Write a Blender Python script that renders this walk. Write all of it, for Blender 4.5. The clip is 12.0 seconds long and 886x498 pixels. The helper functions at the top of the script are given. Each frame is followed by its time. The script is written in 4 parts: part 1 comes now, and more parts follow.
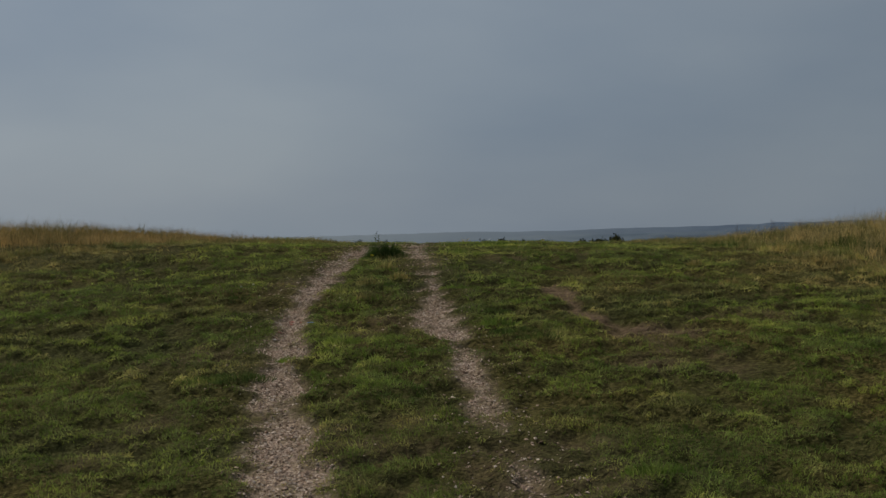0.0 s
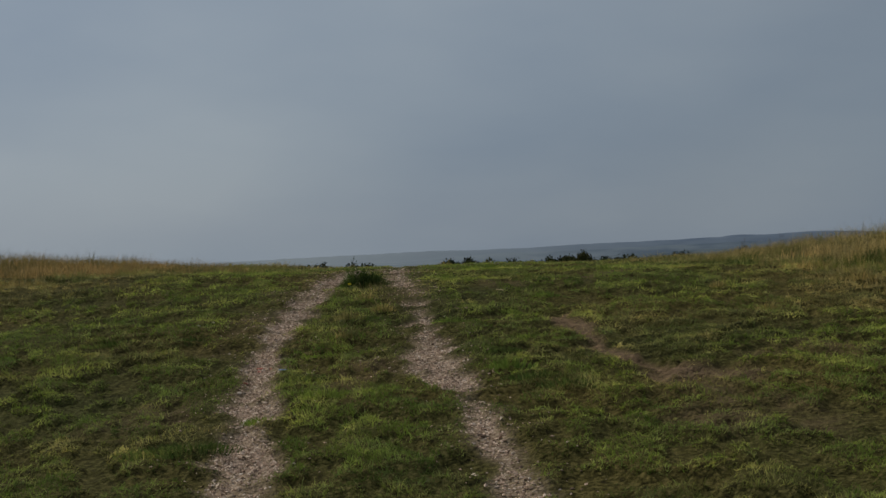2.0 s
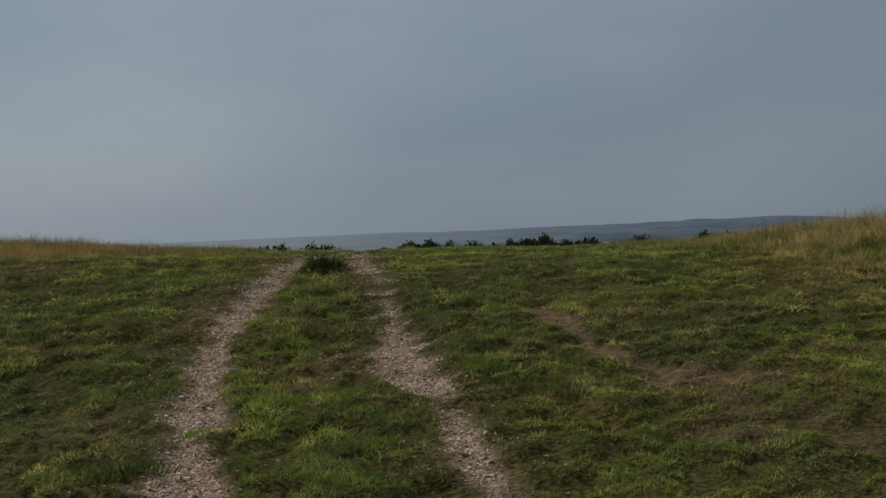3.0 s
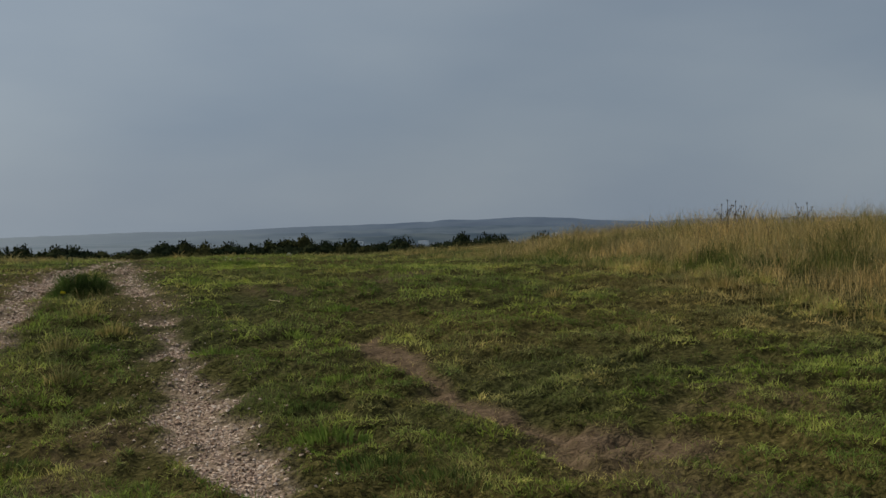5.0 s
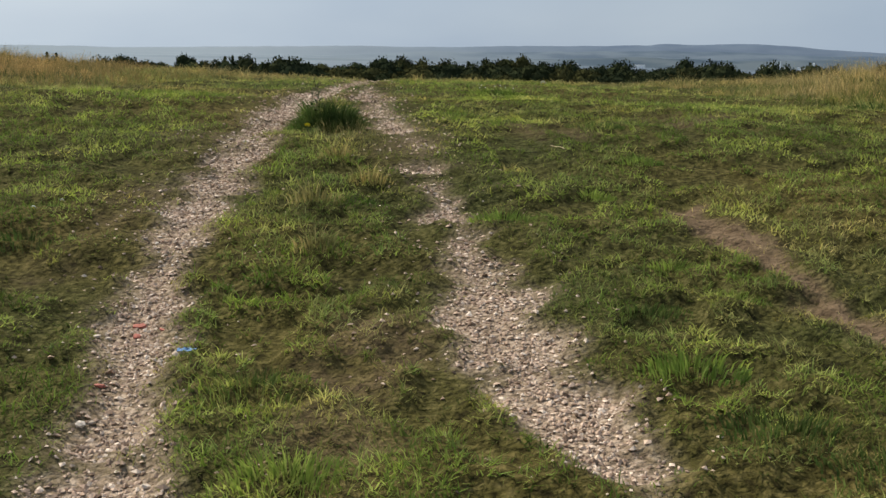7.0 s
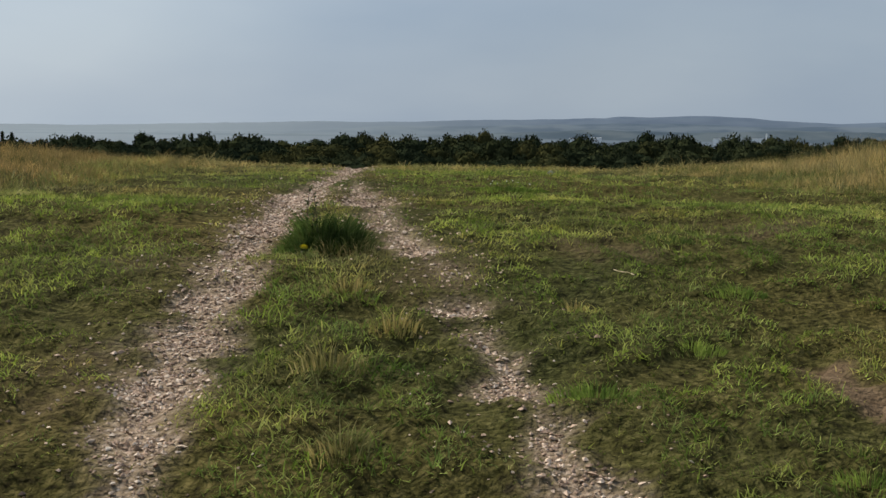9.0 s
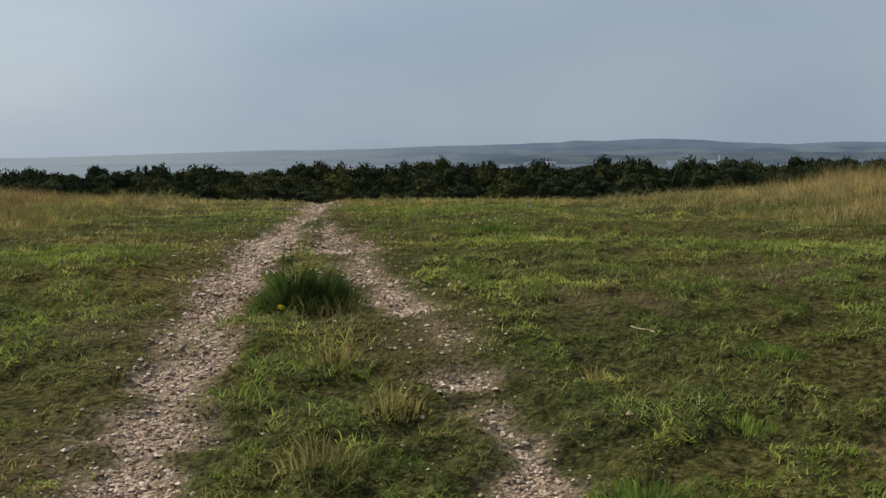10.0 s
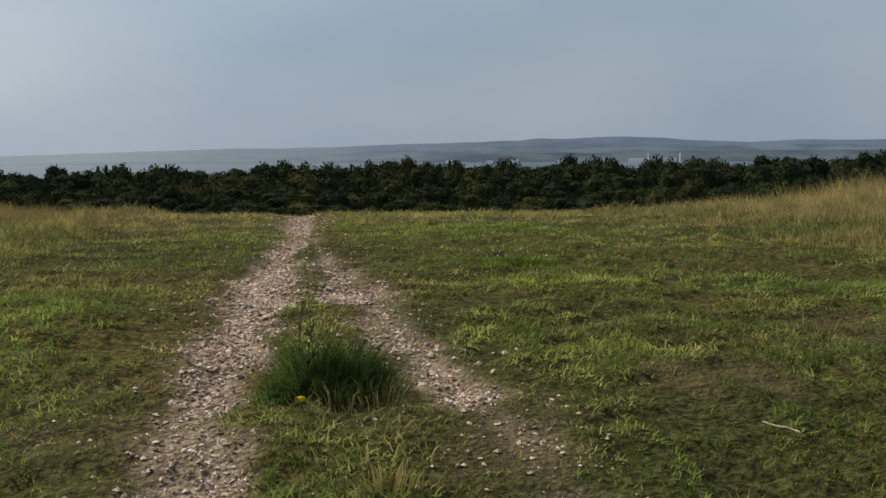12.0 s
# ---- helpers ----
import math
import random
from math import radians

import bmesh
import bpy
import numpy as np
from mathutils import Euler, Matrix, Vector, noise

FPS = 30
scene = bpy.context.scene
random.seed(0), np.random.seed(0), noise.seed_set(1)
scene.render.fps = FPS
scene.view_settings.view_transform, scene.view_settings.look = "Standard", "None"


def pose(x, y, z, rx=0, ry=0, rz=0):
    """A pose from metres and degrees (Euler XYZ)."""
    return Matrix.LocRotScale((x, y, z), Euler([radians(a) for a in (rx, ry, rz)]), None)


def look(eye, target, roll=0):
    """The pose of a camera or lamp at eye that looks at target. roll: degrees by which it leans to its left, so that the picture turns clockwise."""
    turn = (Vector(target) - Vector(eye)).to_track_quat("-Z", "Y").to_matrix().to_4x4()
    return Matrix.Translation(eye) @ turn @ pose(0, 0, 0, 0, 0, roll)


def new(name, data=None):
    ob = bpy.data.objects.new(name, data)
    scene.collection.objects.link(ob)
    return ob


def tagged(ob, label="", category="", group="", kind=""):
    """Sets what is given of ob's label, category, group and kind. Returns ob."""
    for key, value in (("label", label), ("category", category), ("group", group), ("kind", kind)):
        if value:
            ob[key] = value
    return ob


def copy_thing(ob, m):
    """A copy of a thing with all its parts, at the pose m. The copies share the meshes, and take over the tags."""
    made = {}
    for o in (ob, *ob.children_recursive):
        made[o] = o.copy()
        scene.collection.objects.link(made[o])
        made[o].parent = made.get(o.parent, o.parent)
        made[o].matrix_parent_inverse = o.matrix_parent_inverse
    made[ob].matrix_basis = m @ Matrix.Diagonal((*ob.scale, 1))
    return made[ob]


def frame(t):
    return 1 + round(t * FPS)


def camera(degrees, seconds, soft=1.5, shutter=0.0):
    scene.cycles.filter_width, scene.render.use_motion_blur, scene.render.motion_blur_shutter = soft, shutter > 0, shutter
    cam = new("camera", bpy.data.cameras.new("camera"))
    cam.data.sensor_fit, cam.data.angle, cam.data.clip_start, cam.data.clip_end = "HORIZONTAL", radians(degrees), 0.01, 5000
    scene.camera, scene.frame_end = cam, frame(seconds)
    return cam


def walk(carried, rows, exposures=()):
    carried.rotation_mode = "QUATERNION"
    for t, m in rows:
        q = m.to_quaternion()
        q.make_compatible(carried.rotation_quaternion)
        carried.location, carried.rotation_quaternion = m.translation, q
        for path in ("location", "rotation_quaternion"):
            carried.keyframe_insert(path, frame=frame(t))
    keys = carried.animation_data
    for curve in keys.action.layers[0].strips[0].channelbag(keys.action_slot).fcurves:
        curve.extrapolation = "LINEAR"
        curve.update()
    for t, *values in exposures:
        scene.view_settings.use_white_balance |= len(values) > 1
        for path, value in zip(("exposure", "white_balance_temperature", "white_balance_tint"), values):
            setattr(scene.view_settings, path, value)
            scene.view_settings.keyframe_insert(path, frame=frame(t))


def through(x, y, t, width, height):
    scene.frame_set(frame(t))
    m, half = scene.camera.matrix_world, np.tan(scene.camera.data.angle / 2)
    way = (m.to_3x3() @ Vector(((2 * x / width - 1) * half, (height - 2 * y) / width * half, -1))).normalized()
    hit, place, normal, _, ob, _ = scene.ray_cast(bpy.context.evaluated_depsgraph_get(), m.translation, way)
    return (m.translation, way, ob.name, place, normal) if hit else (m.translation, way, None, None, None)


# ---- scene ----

# ---- camera ----
cam = camera(40, 12.0, soft=1.5)
# seconds, eye, turn to the left of +y, tilt up, lean (degrees)
PATH = [
    (0, (-0.002, 0.007, 1.489), 9.02, -1.00, -0.21),
    (0.5, (-0.117, 0.457, 1.466), 7.97, -1.60, -0.53),
    (1, (-0.285, 0.882, 1.477), 8.43, -0.21, -0.59),
    (1.5, (-0.447, 1.338, 1.526), 7.64, 0.17, -1.66),
    (2, (-0.549, 1.823, 1.530), 7.30, -0.11, -1.49),
    (2.5, (-0.682, 2.314, 1.570), 5.82, 0.23, -1.00),
    (2.7, (-0.704, 2.525, 1.549), 5.65, -0.53, -1.07),
    (4.3, (-1.243, 4.506, 1.563), 0.53, -1.64, 0.23),
    (4.5, (-1.276, 4.669, 1.585), -1.76, -1.71, -0.25),
    (5, (-1.292, 5.048, 1.646), -6.07, -1.18, -0.77),
    (5.5, (-1.437, 5.463, 1.651), -5.40, -1.19, -0.19),
    (6, (-1.581, 5.955, 1.670), -1.85, -4.04, 0.60),
    (6.5, (-1.685, 6.404, 1.674), 3.32, -8.13, 1.12),
    (7, (-1.818, 6.853, 1.698), 3.71, -9.59, 1.29),
    (7.5, (-1.918, 7.279, 1.736), 3.65, -7.51, 1.43),
    (7.7, (-1.967, 7.441, 1.743), 3.48, -6.39, 1.20),
    (9.3, (-2.368, 8.842, 1.827), 0.64, -5.99, 0.50),
    (9.5, (-2.391, 9.006, 1.831), -0.34, -5.79, 0.27),
    (10, (-2.514, 9.285, 1.887), -0.11, -4.87, -0.24),
    (10.5, (-2.632, 9.639, 1.919), -0.30, -5.51, -1.05),
    (11, (-2.711, 9.987, 1.961), 0.83, -6.47, -1.03),
    (11.5, (-2.833, 10.316, 1.999), -0.85, -5.13, -1.01),
    (12, (-2.892, 10.664, 2.030), -1.88, -4.97, -0.30),
]


def carried(eye, turn, tilt, lean):
    a, b = radians(turn), radians(tilt)
    ahead = Vector((-math.sin(a) * math.cos(b), math.cos(a) * math.cos(b), math.sin(b)))
    return look(eye, Vector(eye) + ahead, lean)


EXPOSURES = [(0, -0.56), (0.5, -0.2), (1.0, -0.24), (1.5, -0.42), (2.7, -0.45), (4.3, -0.4), (5.0, -0.26), (5.6, -0.48), (6.0, -0.26), (6.5, 0.32), (7.0, 0.64), (7.7, 0.74), (9.3, 0.32), (10.5, 0.3), (11.0, 0.5), (12, 0.25)]
walk(cam, [(t, carried(eye, turn, tilt, lean)) for t, eye, turn, tilt, lean in PATH], EXPOSURES)

# ---- light: overcast, brighter towards a veiled sun ahead and to the left ----
SUN_AZ, SUN_EL = radians(-50), radians(44)
SUN_DIR = Vector((math.sin(SUN_AZ) * math.cos(SUN_EL), math.cos(SUN_AZ) * math.cos(SUN_EL), math.sin(SUN_EL)))


def wire(tree, a, b):
    tree.links.new(a, b)


def make_world():
    world = bpy.data.worlds.new("overcast_sky")
    scene.world = world
    world.use_nodes = True
    nt = world.node_tree
    nt.nodes.clear()
    out = nt.nodes.new("ShaderNodeOutputWorld")
    bg = nt.nodes.new("ShaderNodeBackground")
    sky = nt.nodes.new("ShaderNodeTexSky")
    sky.sky_type = "NISHITA"
    sky.sun_disc = False
    sky.sun_elevation = SUN_EL
    sky.sun_rotation = SUN_AZ
    sky.air_density, sky.dust_density, sky.ozone_density = 1.0, 2.0, 1.5
    dim = nt.nodes.new("ShaderNodeMixRGB")
    dim.blend_type = "MULTIPLY"
    dim.inputs[0].default_value = 1.0
    dim.inputs[2].default_value = (0.08, 0.08, 0.08, 1)
    wire(nt, sky.outputs[0], dim.inputs[1])
    coord = nt.nodes.new("ShaderNodeTexCoord")
    # stratus layer: broad soft banks
    stretch = nt.nodes.new("ShaderNodeMapping")
    stretch.inputs["Scale"].default_value = (1.6, 1.6, 4.5)
    wire(nt, coord.outputs["Generated"], stretch.inputs[0])
    banks = nt.nodes.new("ShaderNodeTexNoise")
    banks.inputs["Scale"].default_value = 1.7
    banks.inputs["Detail"].default_value = 5
    banks.inputs["Roughness"].default_value = 0.45
    wire(nt, stretch.outputs[0], banks.inputs["Vector"])
    ramp = nt.nodes.new("ShaderNodeValToRGB")
    ramp.color_ramp.elements[0].position, ramp.color_ramp.elements[0].color = 0.30, (0.200, 0.255, 0.328, 1)
    ramp.color_ramp.elements[1].position, ramp.color_ramp.elements[1].color = 0.72, (0.285, 0.335, 0.385, 1)
    wire(nt, banks.outputs[0], ramp.inputs[0])
    # glow of the veiled sun
    aim = nt.nodes.new("ShaderNodeVectorMath")
    aim.operation = "DOT_PRODUCT"
    aim.inputs[1].default_value = SUN_DIR
    wire(nt, coord.outputs["Generated"], aim.inputs[0])
    veil = nt.nodes.new("ShaderNodeMapRange")
    veil.inputs["From Min"].default_value, veil.inputs["From Max"].default_value = 0.45, 1.0
    veil.inputs["To Min"].default_value, veil.inputs["To Max"].default_value = 1.10, 1.65
    wire(nt, aim.outputs["Value"], veil.inputs[0])
    lit = nt.nodes.new("ShaderNodeMixRGB")
    lit.blend_type = "MULTIPLY"
    lit.inputs[0].default_value = 1.0
    wire(nt, ramp.outputs[0], lit.inputs[1])
    wire(nt, veil.outputs[0], lit.inputs[2])
    mix = nt.nodes.new("ShaderNodeMixRGB")
    mix.inputs[0].default_value = 0.9
    wire(nt, dim.outputs[0], mix.inputs[1])
    wire(nt, lit.outputs[0], mix.inputs[2])
    wire(nt, mix.outputs[0], bg.inputs[0])
    bg.inputs[1].default_value = 1.0
    wire(nt, bg.outputs[0], out.inputs[0])


make_world()
sun = new("sun", bpy.data.lights.new("sun", "SUN"))
sun.data.energy, sun.data.angle, sun.data.color = 4.4, radians(9), (1.0, 0.93, 0.80)
sun.matrix_world = look(SUN_DIR * 50, (0, 0, 0))

# ---- numbers of the land ----
rng = np.random.default_rng(7)


def lattice(ix, iy, seed):
    h = (ix.astype(np.int64) * 374761393 + iy.astype(np.int64) * 668265263 + seed * 974634211) & 0xFFFFFFFF
    h = ((h ^ (h >> 13)) * 1274126177) & 0xFFFFFFFF
    h = ((h ^ (h >> 16)) * 2246822519) & 0xFFFFFFFF
    return (h ^ (h >> 15)) / 4294967295.0


def rough(x, y, size, seed=0):
    """Smooth noise from 0 to 1 with cells of that size in metres."""
    u, v = np.asarray(x, float) / size, np.asarray(y, float) / size
    i, j = np.floor(u), np.floor(v)
    a, b = u - i, v - j
    a, b = a * a * (3 - 2 * a), b * b * (3 - 2 * b)
    n = lattice
    low = n(i, j, seed) * (1 - a) + n(i + 1, j, seed) * a
    top = n(i, j + 1, seed) * (1 - a) + n(i + 1, j + 1, seed) * a
    return low * (1 - b) + top * b


def fractal(x, y, size, seed=0):
    return (rough(x, y, size, seed) + 0.5 * rough(x, y, size / 2.1, seed + 1) + 0.25 * rough(x, y, size / 4.3, seed + 2)) / 1.75


def ease(a, b, v):
    t = np.clip((np.asarray(v, float) - a) / (b - a), 0, 1)
    return t * t * (3 - 2 * t)


def hill(x, y):
    """The smooth lie of the land: a rise up to a flat crest, then a long slope down to a plain."""
    x, y = np.asarray(x, float), np.asarray(y, float)
    c = np.where(x > 0, 5 * np.tanh(x / 5), 6 * np.tanh(x / 6))
    s = np.clip(y, 0, 24) / 10
    rise = (0.0259 * c - 0.00749 * c * c + 0.1058 * s + 0.3621 * s**2 + 0.2461 * s**3 + 0.0360 * c * s
            - 0.00258 * c * c * s - 0.1588 * s**4 - 0.0453 * c * s * s + 0.00518 * c * c * s * s + 0.000259 * c**3)
    d = np.clip(y, 20, 32) - 20
    crest = 1.2 - 0.0033 * d * d - 0.08 * np.clip(y - 32, 0, None)
    w = ease(13.5, 18.5, y)
    return np.maximum(rise * (1 - w) + crest * w, -45.0)


LEFT_RUT = [(-5, 0.9), (3, -0.95), (6.15, -1.79), (8.4, -2.55), (9.7, -2.89), (11, -3.19), (12.3, -3.43), (13.5, -3.54), (15, -3.62),
            (17, -3.66), (19, -3.74), (22, -3.88), (25, -4.09), (28, -4.33), (34, -4.9)]
LEFT_WIDTH = [(3, 0.40), (6, 0.41), (7, 0.43), (8, 0.37), (9.3, 0.29), (10.3, 0.32), (12, 0.31), (13.3, 0.28), (14.5, 0.25), (16, 0.26), (19, 0.30), (22, 0.30), (26, 0.28), (34, 0.2)]
RIGHT_RUT = [(-5, 2.2), (3, 0.15), (6, -0.53), (8, -0.97), (9.2, -1.27), (10, -1.47), (10.6, -1.67), (11.1, -1.86), (12, -2.0), (13.5, -2.26), (14.5, -2.5),
             (15.3, -2.72), (16.3, -2.98), (17.5, -3.17), (19, -3.4), (21, -3.65), (34, -4.6)]
RIGHT_WIDTH = [(3, 0.0), (5.0, 0.16), (6.1, 0.22), (6.6, 0.05), (6.9, -0.02), (7.3, 0.18), (8.4, 0.22), (9.2, 0.20), (9.9, 0.28), (10.5, 0.38), (11.15, 0.47), (11.8, 0.42), (12.2, 0.30), (12.6, 0.19), (13.4, 0.17), (14.2, 0.20),
               (15.2, 0.2), (16, 0.26), (17.2, 0.34), (19, 0.3), (20.5, 0.12), (22, -0.1)]
MUD_LINE = [(10.75, 0.1), (10.9, -0.2), (11.25, -0.45), (11.9, -0.6), (12.4, -0.72), (13.3, -0.93)]
TALL_EDGE = [(10, 4.6), (13.9, 2.5), (14.6, 2.1), (15.7, 1.6), (17.3, 1.15), (19.8, 0.2), (23.5, -0.1), (28, -0.2), (40, -0.2)]
DRY_EDGE = [(12, -9.4), (15.6, -7.3), (17, -6.4), (19, -5.6), (22, -5.7), (25, -6.1), (40, -6.6)]
# trodden patches where the turf has thinned to brown earth: x, y, half width, half length, strength
THIN = [(0.3, 9.2, 0.55, 0.5, 0.40), (-0.6, 16.4, 0.4, 0.4, 0.43), (-2.36, 11.15, 0.28, 0.55, 0.44), (-4.0, 15.0, 0.25, 0.6, 0.36), (-0.55, 6.3, 0.6, 0.7, 0.40),
        (-1.6, 15.4, 0.30, 0.35, 0.36), (0.95, 11.3, 0.6, 0.5, 0.36), (0.15, 10.0, 0.45, 0.45, 0.43), (-1.5, 7.0, 0.45, 0.6, 0.32), (-2.5, 14.45, 0.25, 0.5, 0.36),
        (-3.3, 17.9, 0.35, 1.6, 0.43), (-2.35, 10.2, 0.25, 0.5, 0.36), (-3.6, 9.9, 0.35, 0.7, 0.36), (-3.9, 12.8, 0.25, 0.8, 0.32), (-3.2, 7.2, 0.3, 0.8, 0.32)]


def along(table, y):
    return np.interp(y, [a for a, _ in table], [b for _, b in table])


def wear(x, y):
    """How far the turf is worn down to stones: 1 in the wheel ruts, 0 on the grass."""
    x, y = np.asarray(x, float), np.asarray(y, float)
    ragged = (fractal(x, y, 0.26, 11) - 0.5) * 0.44 + (rough(x, y, 1.1, 17) - 0.5) * 0.12
    one = along(LEFT_WIDTH, y) / 2 - np.abs(x - along(LEFT_RUT, y)) + ragged * 0.75
    two = along(RIGHT_WIDTH, y) / 2 - np.abs(x - along(RIGHT_RUT, y)) + ragged * 0.9
    thin = 1 - 0.3 * ease(0.45, 0.75, rough(x, y, 0.5, 23)) * (y < 10) - 0.55 * ease(0.4, 0.75, rough(x, y, 0.45, 24)) * (y > 14.3)
    both = np.maximum(ease(-0.09, 0.12, one) * (1 - 0.4 * ease(0.62, 0.8, rough(x, y, 0.3, 25))), ease(-0.09, 0.12, two) * thin)
    return both * (1 - ease(29, 34, y))


def mud(x, y):
    x, y = np.asarray(x, float), np.asarray(y, float)
    ragged = (fractal(x, y, 0.4, 31) - 0.5) * 0.8
    line = 0.13 - np.abs(x - np.interp(y, [a for a, _ in MUD_LINE], [b for _, b in MUD_LINE])) + ragged * 0.5
    line = np.where((y > 10.6) & (y < 13.5), line, -1)
    pool = 0.55 - np.hypot((x - 0.15) / 1.0, (y - 10.55) / 0.75) + ragged * 0.7
    flecks = 0.35 + 0.65 * ease(0.4, 0.6, fractal(x, y, 0.2, 37))
    worn = [ease(-0.2, 0.5, 1 - np.hypot((x - px) / rx, (y - py) / ry) + ragged * 1.6) * much * flecks for px, py, rx, ry, much in THIN]
    return np.clip(np.maximum.reduce([ease(-0.06, 0.1, line), ease(-0.1, 0.35, pool) * 0.8] + worn), 0, 1)


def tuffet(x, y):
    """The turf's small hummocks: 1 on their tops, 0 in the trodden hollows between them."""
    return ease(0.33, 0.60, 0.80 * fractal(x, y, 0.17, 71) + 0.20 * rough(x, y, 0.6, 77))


def tall(x, y):
    """Depth into the long straw-coloured grass of the bank, metres."""
    return np.asarray(x, float) - along(TALL_EDGE, y) + (fractal(x, y, 1.2, 41) - 0.5) * 1.2


def dry(x, y):
    """Depth into the reddish dry grass on the far side of the track, metres."""
    return along(DRY_EDGE, y) - np.asarray(x, float) + (fractal(x, y, 2.0, 43) - 0.5) * 1.6


def land(x, y):
    x, y = np.asarray(x, float), np.asarray(y, float)
    near = 1 - ease(30, 50, np.abs(y))
    bumps = (fractal(x, y, 0.9, 3) - 0.5) * 0.10 + (tuffet(x, y) - 0.5) * (0.055 - 0.02 * ease(12, 16, y)) * (1 - 0.8 * wear(x, y))
    return hill(x, y) + near * bumps - 0.035 * wear(x, y) - 0.03 * mud(x, y)


def spot(x, y):
    return float(land(x, y))


# ---- materials ----
def material(name, rough_value=0.9):
    m = bpy.data.materials.new(name)
    m.use_nodes = True
    shader = m.node_tree.nodes["Principled BSDF"]
    shader.inputs["Roughness"].default_value = rough_value
    shader.inputs["Specular IOR Level"].default_value = 0.25
    return m, m.node_tree, shader


def noise_node(nt, scale, detail=4.0, seed=0.0, where=None):
    n = nt.nodes.new("ShaderNodeTexNoise")
    n.inputs["Scale"].default_value, n.inputs["Detail"].default_value = scale, detail
    shift = nt.nodes.new("ShaderNodeMapping")
    shift.inputs["Location"].default_value = (seed, seed * 0.7, seed * 1.3)
    if where is None:
        where = nt.nodes.new("ShaderNodeNewGeometry").outputs["Position"]
    wire(nt, where, shift.inputs[0])
    wire(nt, shift.outputs[0], n.inputs["Vector"])
    return n.outputs[0]


def ramp_node(nt, value, *stops):
    r = nt.nodes.new("ShaderNodeValToRGB").color_ramp
    node = nt.nodes[-1]
    while len(r.elements) < len(stops):
        r.elements.new(0.5)
    for e, (at, colour) in zip(r.elements, stops):
        e.position, e.color = at, (*colour, 1)
    wire(nt, value, node.inputs[0])
    return node.outputs[0]


def mix_node(nt, factor, a, b, mode="MIX"):
    n = nt.nodes.new("ShaderNodeMixRGB")
    n.blend_type = mode
    for socket, value in zip(n.inputs, (factor, a, b)):
        if isinstance(value, (int, float)):
            socket.default_value = value
        elif isinstance(value, tuple):
            socket.default_value = (*value, 1)
        else:
            wire(nt, value, socket)
    return n.outputs[0]


def attribute_node(nt, name):
    n = nt.nodes.new("ShaderNodeAttribute")
    n.attribute_name = name
    return n.outputs["Fac"]


def bump_node(nt, shader, height, strength, distance):
    b = nt.nodes.new("ShaderNodeBump")
    b.inputs["Strength"].default_value, b.inputs["Distance"].default_value = strength, distance
    wire(nt, height, b.inputs["Height"])
    wire(nt, b.outputs[0], shader.inputs["Normal"])


def painted_mist(nt):
    """How much mist is painted into a colour: 0 over the eastern valley, 1 far to the west."""
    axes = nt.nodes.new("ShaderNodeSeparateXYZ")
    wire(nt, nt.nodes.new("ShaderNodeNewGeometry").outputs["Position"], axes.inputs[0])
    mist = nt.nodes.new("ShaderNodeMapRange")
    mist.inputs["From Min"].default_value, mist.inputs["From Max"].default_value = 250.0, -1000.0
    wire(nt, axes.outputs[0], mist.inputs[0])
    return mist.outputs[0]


def ground_material():
    m, nt, sh = material("turf_and_chalky_soil", 1.0)
    sh.inputs["Specular IOR Level"].default_value = 0.03
    thatch = ramp_node(nt, noise_node(nt, 26.0, 6, 1), (0.32, (0.019, 0.017, 0.008)), (0.5, (0.052, 0.049, 0.018)), (0.68, (0.105, 0.093, 0.042)))
    broad = ramp_node(nt, noise_node(nt, 0.55, 3, 5), (0.35, (0.75, 0.85, 0.7)), (0.7, (1.25, 1.1, 0.9)))
    thatch = mix_node(nt, 1.0, thatch, broad, "MULTIPLY")
    grit = ramp_node(nt, noise_node(nt, 38.0, 6, 9), (0.3, (0.11, 0.08, 0.054)), (0.5, (0.27, 0.20, 0.142)), (0.7, (0.45, 0.355, 0.275)))
    soil = ramp_node(nt, noise_node(nt, 14.0, 6, 13), (0.3, (0.066, 0.045, 0.027)), (0.7, (0.18, 0.125, 0.078)))
    far = ramp_node(nt, noise_node(nt, 0.02, 5, 3), (0.35, (0.05, 0.065, 0.03)), (0.7, (0.12, 0.13, 0.06)))
    colour = mix_node(nt, attribute_node(nt, "wear"), thatch, grit)
    colour = mix_node(nt, attribute_node(nt, "mud"), colour, soil)
    colour = mix_node(nt, attribute_node(nt, "far"), colour, far)
    # haze painted over the far plain: blue-grey with distance, paler to the west
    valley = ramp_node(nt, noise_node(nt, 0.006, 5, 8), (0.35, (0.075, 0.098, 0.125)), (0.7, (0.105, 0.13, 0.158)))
    valley = mix_node(nt, painted_mist(nt), valley, (0.175, 0.208, 0.238))
    colour = mix_node(nt, attribute_node(nt, "far_haze"), colour, valley)
    wire(nt, colour, sh.inputs["Base Color"])
    bump_node(nt, sh, noise_node(nt, 45.0, 6, 2), 1.0, 0.035)
    return m


